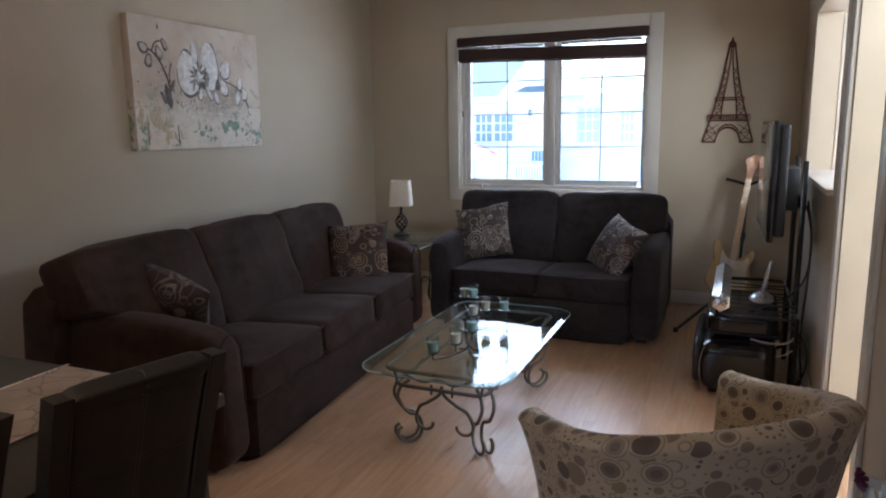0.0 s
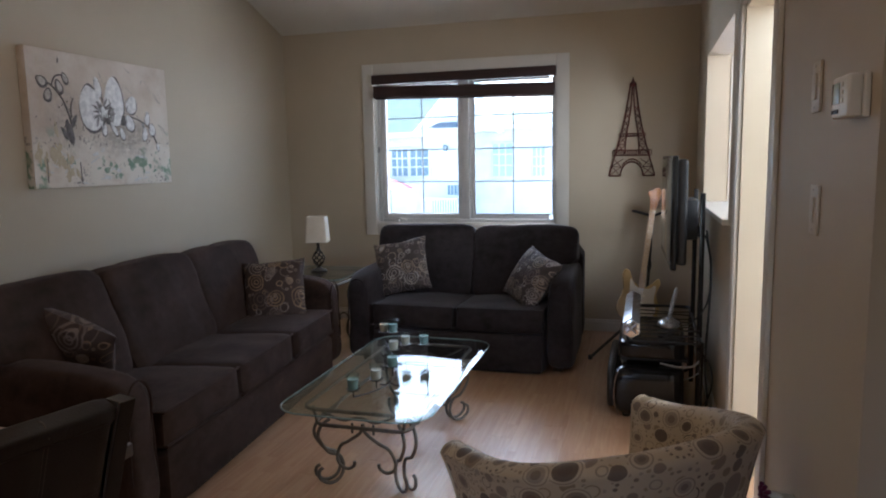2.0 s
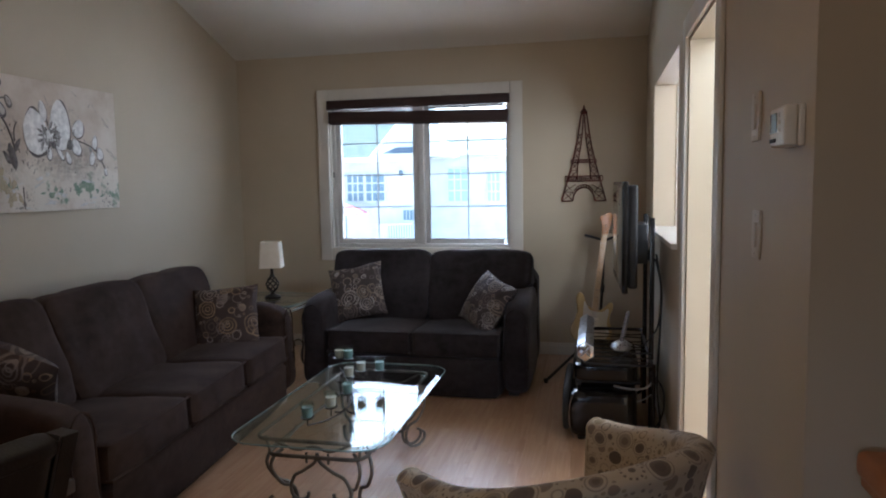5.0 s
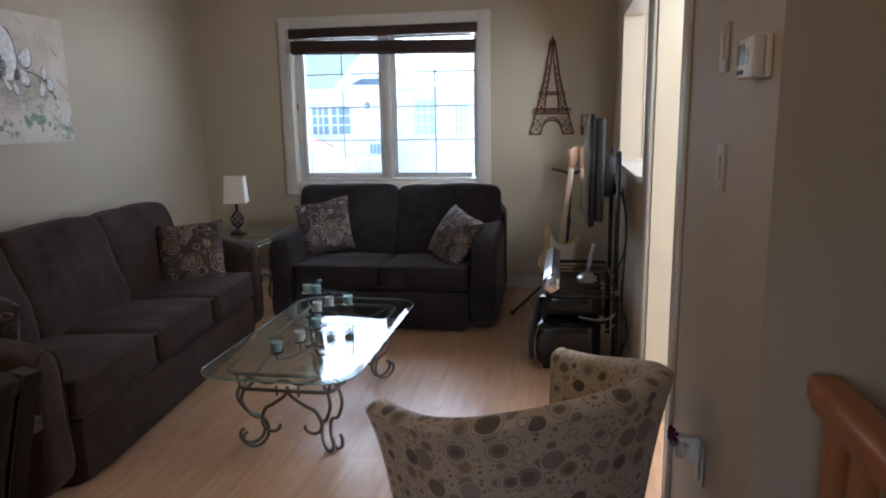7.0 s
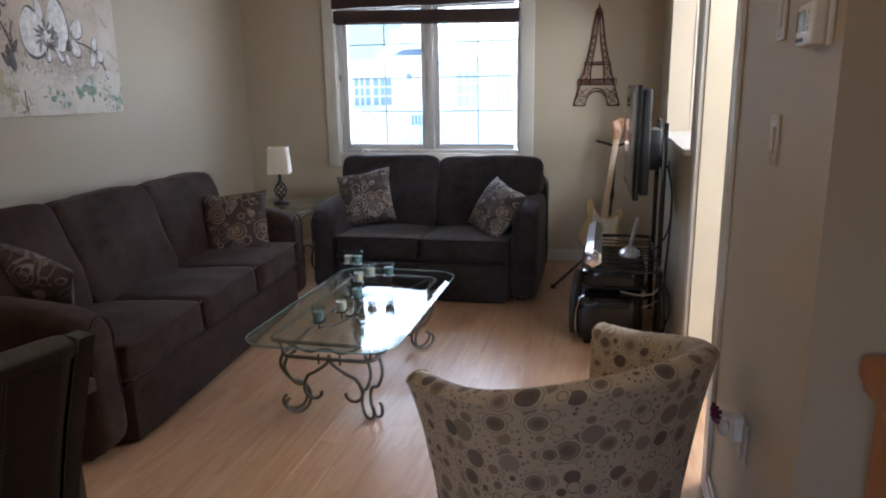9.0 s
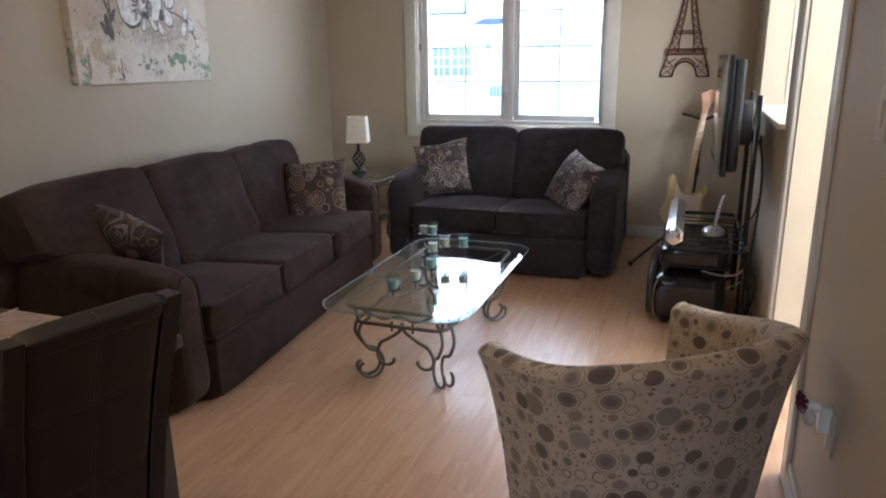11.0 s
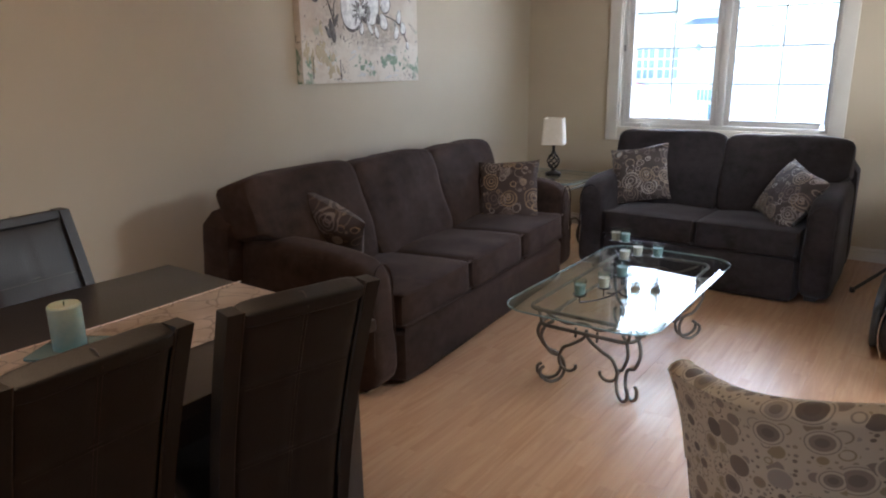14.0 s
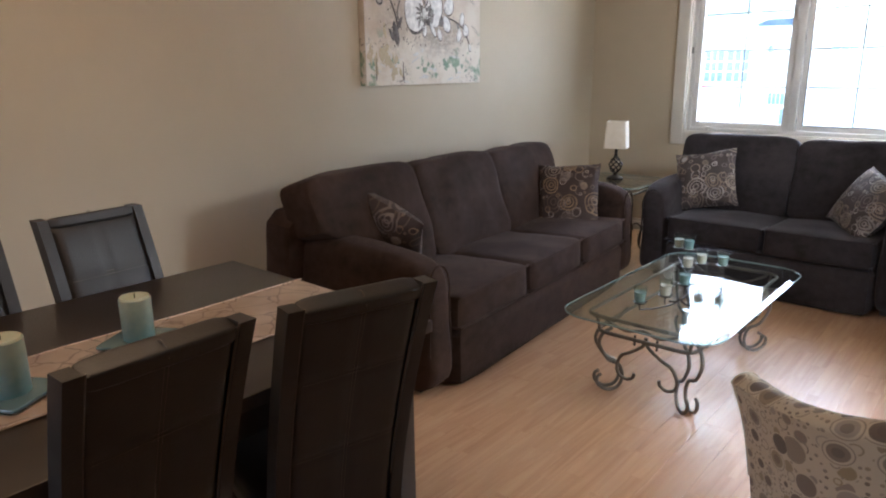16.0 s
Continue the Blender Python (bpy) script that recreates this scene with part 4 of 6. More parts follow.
holder = thing("candle_holder", pose(TX, TY, TZ), "black wire candle holder with eight votive cups", "candle holder")
CUPS = [(x, y, z + 0.010, teal) for x, y, z, teal in [(-0.027, -0.49, 0.045, 1), (0.025, -0.355, 0.05, 0), (0.034, -0.17, 0.055, 1), (-0.048, 0.07, 0.065, 0), (-0.027, 0.19, 0.06, 0), (0.065, 0.22, 0.06, 1), (-0.14, 0.31, 0.09, 1), (-0.20, 0.33, 0.085, 0)]]
arc1 = [(-0.027, -0.49, 0.024), (0.02, -0.40, 0.019), (0.05, -0.27, 0.017), (0.034, -0.12, 0.019), (-0.04, 0.05, 0.024), (-0.12, 0.21, 0.029), (-0.20, 0.33, 0.045)]
part("wire_arc", tube(arc1, 0.0035, 6, n=8), DARK_IRON, holder)
part("wire_arc", tube([(-0.12, 0.21, 0.029), (-0.05, 0.205, 0.027), (0.01, 0.22, 0.026), (0.065, 0.22, 0.029)], 0.0035, 6, n=6), DARK_IRON, holder)
for x, y in ((0.05, -0.25), (-0.05, 0.07), (-0.12, 0.21)):
    part("foot", tube([(x - 0.05, y, 0.004), (x - 0.02, y, 0.006), (x, y, 0.02), (x + 0.02, y, 0.006), (x + 0.05, y, 0.004)], 0.0035, 6, n=5), DARK_IRON, holder)
for x, y, z, teal in CUPS:
    st = part("saucer", lathe([(0.0, 0.0), (0.026, 0.0), (0.031, 0.006), (0.029, 0.006), (0.025, 0.003), (0, 0.003)], 16), DARK_IRON, holder, m=pose(x, y, z))
    part("stem", tube([(0, 0, 0), (0, 0, min(-0.004, 0.023 - z))], 0.003, 6, smooth=False), DARK_IRON, st)
    votive = thing("votive_candle", pose(TX + x, TY + y, TZ + z + 0.0035), "teal votive candle in a clear glass cup" if teal else "cream votive candle in a clear glass cup", "candle", "votive candles")
    cup = part("cup", lathe([(0.0225, 0.0), (0.0255, 0.034), (0.0285, 0.068), (0.0272, 0.068), (0.0243, 0.034), (0.0213, 0.004), (0.0, 0.004)], 18), CUP_GLASS, votive, "clear glass cup")
    cup.visible_shadow = False
    part("wax", lathe([(0.0, 0.0045), (0.0208, 0.0045), (0.0232, 0.032), (0.0246, 0.046), (0.018, 0.0445), (0, 0.044)], 16), TEAL_WAX if teal else CREAM_WAX, votive, "teal wax" if teal else "cream wax")
    part("wick", tube([(0, 0, 0.044), (0.001, 0, 0.055)], 0.0012, 5, smooth=False), CABLE, votive)

# ---- end table and lamp ----
ET = (-2.31, 4.96)
et = thing("end_table", pose(ET[0], ET[1], 0), "square glass end table with scrolled iron legs", "end table")
glass_top(0.62, 0.62, 0.08, 0.60, et)
part("top_frame", tube([(x, y, 0.578) for x, y in round_rect(0.50, 0.50, 0.05, 4)], 0.008, 8, closed=True, smooth=False), IRON, et)
part("lower_frame", tube([(x, y, 0.528) for x, y in round_rect(0.44, 0.44, 0.05, 4)], 0.008, 8, closed=True, smooth=False), IRON, et)
for sx in (-1, 1):
    for sy in (-1, 1):
        d = Vector((sx, sy, 0)) * 0.7071
        pts = [(d * r + Vector((0, 0, z))) for r, z in ((0.29, 0.53), (0.335, 0.48), (0.33, 0.40), (0.27, 0.28), (0.22, 0.17), (0.215, 0.09), (0.25, 0.03), (0.30, 0.012), (0.335, 0.05), (0.325, 0.09))]
        part("leg", tube(pts, 0.008, 8, n=6), IRON, et, "scrolled iron leg")
        pts = [(d * r + Vector((0, 0, z))) for r, z in ((0.235, 0.20), (0.20, 0.25), (0.16, 0.24), (0.16, 0.20))]
        part("scroll", tube(pts, 0.007, 6, n=5), IRON, et)

lamp = thing("table_lamp", pose(ET[0], ET[1], 0.601), "small table lamp, cream shade and twisted iron base, unlit", "lamp")
part("base", lathe([(0.0, 0), (0.062, 0), (0.062, 0.012), (0.046, 0.022), (0.018, 0.032), (0.012, 0.045), (0.0, 0.045)], 20), DARK_IRON, lamp)
for i in range(6):
    pts = []
    for j in range(9):
        t = j / 8
        a = i * math.pi / 3 + t * math.pi * 0.9
        r = 0.008 + 0.038 * math.sin(math.pi * t) ** 0.8
        pts.append((r * math.cos(a), r * math.sin(a), 0.045 + 0.12 * t))
    part("twisted_rod", tube(pts, 0.0058, 6, n=3), DARK_IRON, lamp)
part("neck", lathe([(0.01, 0.165), (0.022, 0.172), (0.012, 0.182), (0.012, 0.225), (0.017, 0.23), (0.017, 0.262), (0, 0.262)], 16), DARK_IRON, lamp)
bm = bmesh.new()
def sq(w, z, r=0.014):
    return [bm.verts.new((x, y, z)) for x, y in round_rect(w, w, r, 3)]
lo, hi, hi2, lo2 = sq(0.168, 0.235), sq(0.142, 0.43), sq(0.136, 0.43), sq(0.162, 0.235)
for p, q in ((lo, hi), (hi, hi2), (hi2, lo2), (lo2, lo)):
    for i in range(len(p)):
        bm.faces.new((p[i], p[(i + 1) % len(p)], q[(i + 1) % len(p)], q[i]))
shade = part("shade", bm, SHADE, lamp, "tapered square cream shade", m=pose(0, 0, 0, 0, 0, 17))
for w, z in ((0.1435, 0.425), (0.168, 0.238)):
    part("trim_band", tube([(x, y, z) for x, y in round_rect(w, w, 0.014, 3)], 0.0025, 5, closed=True, smooth=False), SHADE, shade)

# ---- painting ----
PW, PH = 1.10, 0.75
paint = thing("canvas_painting", pose(XL + 0.021, 3.66, 1.70, 0, 0, 90), "unframed canvas painting of white orchids on beige", "painting")
part("canvas", box(-PW / 2, PW / 2, -0.034, 0.019, -PH / 2, PH / 2, 0.004), CANVAS, paint)


def dab(cx, cz, w, h, turn, y0, y1, seed, rough=0.10):
    """A thick dab of paint, egg-shaped and uneven."""
    bm = bmesh.new()
    n = 22
    a0 = radians(turn)
    ring_out, ring_in = [], []
    for i in range(n):
        a = 2 * math.pi * i / n
        k = 1 + rough * noise.noise(Vector((math.cos(a) * 1.5, math.sin(a) * 1.5, seed * 3.7)))
        x, z = w / 2 * math.cos(a) * k * (1 - 0.18 * math.sin(a)), h / 2 * math.sin(a) * k
        p = (cx + x * math.cos(a0) - z * math.sin(a0), cz + x * math.sin(a0) + z * math.cos(a0))
        ring_out.append(bm.verts.new((p[0], y0, p[1])))
        ring_in.append(bm.verts.new((cx + (p[0] - cx) * 0.86, y1, cz + (p[1] - cz) * 0.86)))
    for i in range(n):
        bm.faces.new((ring_out[i], ring_out[(i + 1) % n], ring_in[(i + 1) % n], ring_in[i]))
    c = bm.verts.new((cx, y1 + 0.001, cz))
    for i in range(n):
        bm.faces.new((ring_in[i], ring_in[(i + 1) % n], c))
    return bm


BUD = mottled("grey_beige_paint", (0.40, 0.36, 0.32), (0.62, 0.59, 0.55), 40, 0.5, bump=0.5, grain=70, dist=0.004)
GREY_SHADE = mottled("grey_petal_shade", (0.22, 0.21, 0.21), (0.42, 0.41, 0.41), 45, 0.5, bump=0.4)
PETALS = [(-0.12, 0.076, 0.175, 0.27, 8), (0.063, 0.129, 0.155, 0.3, -2), (-0.063, 0.205, 0.05, 0.12, 10), (0.21, 0.12, 0.09, 0.115, -25), (0.186, 0.007, 0.07, 0.1, 20),
          (0.02, -0.09, 0.035, 0.07, -5), (0.1, -0.085, 0.028, 0.09, 35), (0.165, -0.11, 0.035, 0.075, 20), (0.345, -0.005, 0.04, 0.095, -8), (0.385, -0.075, 0.055, 0.08, 10),
          (0.315, -0.105, 0.045, 0.085, -12), (0.43, -0.185, 0.022, 0.05, 10), (-0.43, 0.155, 0.055, 0.075, 60), (-0.395, 0.085, 0.05, 0.075, -15), (-0.315, 0.135, 0.045, 0.08, 20),
          (-0.27, 0.185, 0.035, 0.07, 25)]
for i, (x, z, w, h, a) in enumerate(PETALS):
    if i > 4:
        x, z = x + (-0.03 if x < -0.2 else -0.05 if x < 0.2 else 0.0), z + 0.047
    small = x < -0.2
    part("petal_shadow", dab(x + 0.003, z - 0.003, w * 1.05 + 0.007, h * 1.04 + 0.007, a, -0.0338, -0.0358, i), PETAL_DARK, paint, "dark grey brushed outline")
    part("petal", dab(x, z, w * (0.72 if small else 1), h * (0.78 if small else 1), a, -0.0355, -0.0395, i + 40), BUD if small else PETAL, paint, "grey-beige painted bud" if small else "thick white painted petal")
for x, z, w, h, a in ((-0.045, 0.055, 0.055, 0.11, 20), (0.015, 0.045, 0.05, 0.12, -20), (0.13, 0.02, 0.05, 0.07, 0)):
    part("flower_heart", dab(x, z, w, h, a, -0.038, -0.0402, 70 + x * 10), PETAL_DARK, paint)
stroke = random.Random(11)
for k in range(34):
    a = stroke.uniform(0, 2 * math.pi)
    reach = stroke.uniform(0.02, 0.075)
    part("heart_stroke", dab(-0.035 + reach * math.cos(a), 0.062 + reach * 1.15 * math.sin(a), stroke.uniform(0.006, 0.014), stroke.uniform(0.03, 0.06), math.degrees(a) - 90, -0.0392, -0.0404 - 0.00002 * k, k + 500, 0.5), GREY_SHADE if k % 3 == 0 else PETAL_DARK, paint, "dark brushed heart stroke")
for k in range(7):
    part("heart_light", dab(-0.035 + stroke.gauss(0, 0.018), 0.05 + stroke.gauss(0, 0.03), 0.010, stroke.uniform(0.02, 0.04), stroke.uniform(-25, 25), -0.0412, -0.0425 - 0.00002 * k, k + 560, 0.4), PETAL, paint, "white dab in the flower's heart")
part("flower_lip", dab(-0.035, 0.07, 0.035, 0.05, 10, -0.040, -0.043, 90), PETAL, paint)
for pts, r in (([(-0.24, -0.07), (-0.26, 0.0), (-0.30, 0.08), (-0.37, 0.145), (-0.43, 0.15)], 0.005), ([(-0.36, 0.14), (-0.33, 0.19), (-0.28, 0.20), (-0.255, 0.17)], 0.005), ([(-0.24, -0.03), (-0.235, 0.04), (-0.215, 0.08)], 0.004), ([(0.2, 0.0), (0.28, -0.02), (0.36, -0.06), (0.40, -0.12), (0.43, -0.17)], 0.005),
               ([(-0.43, -0.20), (-0.432, -0.33)], 0.003), ([(-0.20, -0.22), (-0.198, -0.34)], 0.003)):
    part("stem", tube([(x - (0.035 if x < 0 else 0.0), -0.0345, z + (0.045 if z > -0.2 else -0.015)) for x, z in pts], r, 5, n=5), PETAL_DARK, paint, "dark painted stem")
for i, (x, z, w, h, a) in enumerate(((-0.25, -0.11, 0.05, 0.14, 15), (-0.215, -0.05, 0.03, 0.09, -30), (-0.285, -0.12, 0.03, 0.08, 30))):
    part("leaf", dab(x - 0.042, z + 0.045, w, h, a, -0.0338, -0.0362, 50 + i), PETAL_DARK, paint, "slate grey painted leaf")

GREEN_DAB = mottled("green_paint", (0.16, 0.26, 0.19), (0.28, 0.33, 0.24), 30, 0.5, bump=0.4)
OCHRE_DAB = mottled("ochre_paint", (0.44, 0.37, 0.24), (0.50, 0.43, 0.30), 30, 0.5, bump=0.4)
GREY_DAB = mottled("pale_grey_paint", (0.52, 0.52, 0.52), (0.66, 0.66, 0.65), 30, 0.5, bump=0.4)
rnd = random.Random(5)
for k in range(120):
    kind = k % 6
    if kind < 2:
        x, z, mt, lab = rnd.gauss(-0.27, 0.12), rnd.gauss(-0.02, 0.13), PETAL_DARK, "dark brush fleck"
        w, h = rnd.uniform(0.004, 0.010), rnd.uniform(0.010, 0.03)
    elif kind == 2:
        x, z, mt, lab = rnd.choice((rnd.gauss(0.18, 0.045), rnd.gauss(0.17, 0.05), rnd.gauss(-0.33, 0.035), rnd.gauss(0.32, 0.04), rnd.gauss(-0.02, 0.03))), rnd.gauss(-0.245, 0.035), GREEN_DAB, "green brush dab"
        w, h = rnd.uniform(0.015, 0.05), rnd.uniform(0.012, 0.04)
    elif kind == 3:
        x, z, mt, lab = rnd.gauss(-0.36, 0.06), rnd.gauss(-0.25, 0.06), OCHRE_DAB, "ochre brush dab"
        w, h = rnd.uniform(0.02, 0.05), rnd.uniform(0.05, 0.11)
    elif kind == 4:
        x, z, mt, lab = rnd.uniform(-0.5, 0.5), rnd.gauss(-0.27, 0.06), GREY_DAB, "pale scraped paint"
        w, h = rnd.uniform(0.03, 0.10), rnd.uniform(0.006, 0.02)
    else:
        x, z, mt, lab = rnd.uniform(-0.1, 0.47), rnd.gauss(-0.15, 0.09), PETAL_DARK, "dark brush fleck"
        w, h = rnd.uniform(0.003, 0.007), rnd.uniform(0.008, 0.025)
    x, z = max(-0.51, min(0.51, x)), max(-0.36 + h / 2, min(0.34, z))
    part("brush_dab", dab(x, z, w, h, rnd.uniform(-35, 35), -0.0336, -0.0345 - 0.00001 * k, k, 0.9), mt, paint, lab)
WASH = mottled("grey_wash_paint", (0.30, 0.27, 0.245), (0.46, 0.41, 0.36), 22, 0.6, bump=0.4)
for k in range(46):
    x, z = rnd.gauss(0.16, 0.13), rnd.gauss(-0.04, 0.07)
    if k % 4 == 0:
        x, z = rnd.uniform(-0.05, 0.5), rnd.gauss(0.25, 0.03)
    part("wash_stroke", dab(max(-0.5, min(0.5, x)), z, rnd.uniform(0.03, 0.09), rnd.uniform(0.006, 0.02), rnd.uniform(-70, 70), -0.0335, -0.0341 - 0.00001 * k, k + 300, 0.9), WASH, paint, "grey brushed wash")
for px, pz, w, h, a in ((0.0, 0.02, 0.05, 0.16, 14), (-0.02, -0.03, 0.03, 0.12, -14), (0.10, 0.0, 0.045, 0.12, -10), (0.085, 0.05, 0.02, 0.12, 8), (0.225, 0.05, 0.02, 0.06, -25), (0.21, -0.02, 0.02, 0.05, 20), (0.36, -0.05, 0.04, 0.05, 20)):
    part("petal_shading", dab(px - 0.06, pz + 0.045, w * 0.6, h * 0.8, a, -0.0398, -0.0405, px * 50 + 3), GREY_SHADE, paint, "grey brushed petal shading")

# ---- tower wall decoration ----
ei = thing("wall_decoration", pose(0.002, YB - 0.012, 1.29), "rust-red metal tower silhouette hung on the wall", "wall decoration")


def strip(bm, a, b, r=0.0042):
    return add_tube(bm, [(a[0], 0, a[1]), (b[0], 0, b[1])], r, 5, smooth=False)


for s in (-1, 1):
    bm = bmesh.new()
    o = [(0.178, 0.0), (0.128, 0.175), (0.092, 0.31), (0.055, 0.48), (0.028, 0.66), (0.018, 0.72)]
    q = [(0.088, 0.0), (0.070, 0.10), (0.055, 0.175), (0.046, 0.31), (0.020, 0.48), (0.008, 0.62), (0.006, 0.72)]
    add_tube(bm, [(s * x, 0, z) for x, z in o], 0.0055, 6, n=4)
    add_tube(bm, [(s * x, 0, z) for x, z in q[2:]], 0.0045, 6, n=4)
    add_tube(bm, [(s * 0.178, 0, 0.0), (s * 0.088, 0, 0.0)], 0.0055, 6, smooth=False)
    part("tower_leg", bm, RED_BROWN, ei)
    bm = bmesh.new()
    for (a, b), (c, d) in (((0.178, 0.0), (0.083, 0.07)), ((0.088, 0.0), (0.157, 0.075)), ((0.157, 0.075), (0.065, 0.135)), ((0.083, 0.07), (0.14, 0.135)), ((0.157, 0.075), (0.083, 0.07)),
                           ((0.128, 0.175), (0.048, 0.25)), ((0.055, 0.175), (0.108, 0.25)), ((0.108, 0.25), (0.046, 0.31)), ((0.048, 0.25), (0.092, 0.31)), ((0.108, 0.25), (0.048, 0.25)),
                           ((0.085, 0.34), (0.034, 0.39)), ((0.040, 0.34), (0.072, 0.39)), ((0.072, 0.39), (0.027, 0.44)), ((0.034, 0.39), (0.062, 0.44)), ((0.06, 0.45), (0.022, 0.49)), ((0.024, 0.45), (0.051, 0.49)), ((0.05, 0.5), (0.016, 0.55)), ((0.02, 0.5), (0.042, 0.55))):
        strip(bm, (s * a, b), (s * c, d), 0.003)
    part("lattice", bm, RED_BROWN, ei)
arch = [(0.088 * math.cos(a), 0.11 * math.sin(a)) for a in (math.pi * i / 14 for i in range(15))]
part("arch", tube([(x, 0, z) for x, z in arch], 0.0055, 6, n=1, smooth=False), RED_BROWN, ei)
part("arch", tube([(x * 1.1, 0, z * 1.22) for x, z in arch[3:12]], 0.004, 6, n=1, smooth=False), RED_BROWN, ei)
bm = bmesh.new()
for i in range(3, 12):
    strip(bm, arch[i], (arch[i][0] * 1.1, arch[i][1] * 1.22), 0.003)
part("arch_spokes", bm, RED_BROWN, ei)
for z0, z1, w in ((0.158, 0.207, 0.15), (0.31, 0.338, 0.102)):
    plat = part("platform", box(-w, w, -0.012, 0.006, z0, z0 + 0.008, 0.001), RED_BROWN, ei)
    part("platform_top", box(-w, w, -0.012, 0.006, z1 - 0.008, z1, 0.001), RED_BROWN, plat)
    n = int(w / 0.008)
    for i in range(n + 1):
        x = -w + 2 * w * i / n
        part("baluster", box(x - 0.0028, x + 0.0028, -0.005, 0.003, z0 + 0.0085, z1 - 0.0085), RED_BROWN, plat)
part("crown", lathe([(0.02, 0), (0.034, 0.012), (0.034, 0.03), (0.022, 0.045), (0.012, 0.06), (0.008, 0.075), (0.005, 0.095), (0, 0.1)], 10), RED_BROWN, ei, m=Matrix.Translation((0, -0.003, 0.70)) @ Matrix.Diagonal((0.8, 0.3, 0.75, 1)))

# ---- television stand ----
stand = thing("tv_stand", pose(0.20, 4.42, 0), "black metal tv stand with glass shelves", "tv stand")
for y in (-0.24, 0.30):
    part("post", box(0.195, 0.222, y - 0.014, y + 0.014, 0.0, 1.235, 0.004), BLACK, stand, "tall glossy black post")
part("crossbar", box(0.198, 0.219, -0.2255, 0.2855, 0.98, 1.04, 0.003), BLACK, stand)
wire = part("wire_shelf", tube([(x + 0.02, y + 0.02, 0.446) for x, y in round_rect(0.36, 0.96, 0.03, 4)], 0.0085, 8, closed=True, smooth=False), BLACK_MATTE, stand, "open wire shelf with bowed bars")
for i in range(9):
    y = -0.40 + 0.105 * i
    part("bar", tube([(-0.155, y, 0.446), (-0.06, y, 0.4475), (0.06, y, 0.452 - 0.012 * (i % 2)), (0.195, y, 0.446)], 0.0045, 6, n=4), BLACK_MATTE, wire)
for z in (0.475, 0.505):
    part("guard_bar", tube([(0.0, -0.455, 0.449), (0.05, -0.458, z), (0.12, -0.458, z + 0.008), (0.195, -0.455, z + 0.012)], 0.005, 6, n=4), BLACK_MATTE, wire)
for y in (-0.44, 0.48):
    part("side_leg", tube([(0.207, y, 0.45), (0.207, y, 0.25), (0.205, y, 0.06), (0.19, y, 0.016), (0.15, y, 0.014)], 0.011, 8, n=6), BLACK, stand, "curved black leg")

TVM = pose(0.255, 4.42, 1.135, 0, 0, 1.6)
tv = thing("television", TVM, "black flat-screen television on the stand's mount", "television")
part("bezel", box(-0.03, 0.0, -0.46, 0.46, -0.30, 0.305, 0.008, 3), BLACK, tv)
part("screen", box(-0.0325, -0.0305, -0.435, 0.435, -0.255, 0.285, 0.0008), SCREEN, tv, "glossy dark screen")
part("back_housing", box(0.0005, 0.052, -0.445, 0.445, -0.275, 0.285, 0.018, 3), BLACK_MATTE, tv, "bevelled black rear housing")
for i in range(9):
    part("vent_slot", box(0.0525, 0.054, -0.30 + 0.07 * i, -0.25 + 0.07 * i, 0.18, 0.185, 0.0005), BLACK, tv)
part("wall_mount", box(0.052, 0.135, -0.16, 0.10, -0.17, 0.06, 0.012), BLACK_MATTE, tv)

sb = thing("sound_bar", pose(0.045, 4.36, 0.4555), "silver six-sided sound bar lying on the shelf", "sound bar")
hexp = [(0.052 * math.cos(radians(60 * i + 30)), 0.058 + 0.058 * math.sin(radians(60 * i + 30))) for i in range(6)]
bm = bmesh.new()
add_prism(bm, hexp, -0.40, 0.42, 0.004)
for v in bm.verts:
    v.co = Vector((v.co.x, v.co.z, v.co.y))
part("body", bm, SILVER, sb)
for y in (-0.402, 0.422):
    bm = bmesh.new()
    add_prism(bm, [(x * 0.9, 0.058 + (z - 0.058) * 0.9) for x, z in hexp], y - 0.004, y + 0.004, 0.001)
    for v in bm.verts:
        v.co = Vector((v.co.x, v.co.z, v.co.y))
    cap = part("end_cap", bm, CHROME, sb, "brushed end cap with a cross")
    for a in (45, -45):
        part("cross_bar", box(-0.036, 0.036, -0.002, 0.002, -0.004, 0.004, 0.001), SILVER, cap, m=pose(0, y + (-0.0055 if y < 0 else 0.0055), 0.058, 0, a, 0))

dock = thing("antenna_dock", pose(0.25, 4.30, 0.4555), "silver dock with a rounded upright blade", "antenna")
part("dock_base", lathe([(0.0, 0), (0.055, 0.0), (0.066, 0.01), (0.06, 0.026), (0.03, 0.046), (0, 0.05)], 20), SILVER, dock, m=Matrix.Diagonal((1, 1.5, 1, 1)))
part("blade", cushion(0.022, 0.05, 0.20, 4, 8, wrinkle=0), SILVER, dock, "thin rounded silver blade", m=pose(0.018, 0, 0.13, 0, 12, 0))

rec = thing("media_receiver", pose(0.16, 4.42, 0.0), "glossy black media box under the shelf", "media player")
part("case", cushion(0.36, 0.70, 0.105, 9, 8, wrinkle=0), BLACK, rec, m=pose(0.0, -0.03, 0.368))
part("front_lip", box(-0.186, -0.174, -0.35, 0.28, 0.325, 0.410, 0.004), BLACK, rec)
part("tray", box(-0.17, 0.19, -0.33, 0.33, 0.300, 0.315, 0.003), BLACK_MATTE, rec)
for y in (-0.31, 0.31):
    part("tray_leg", box(-0.16, -0.14, y - 0.01, y + 0.01, 0.0, 0.3, 0.002), BLACK_MATTE, rec)
sub = thing("subwoofer", pose(0.155, 4.36, 0.0), "black curved subwoofer box standing on the floor", "speaker")
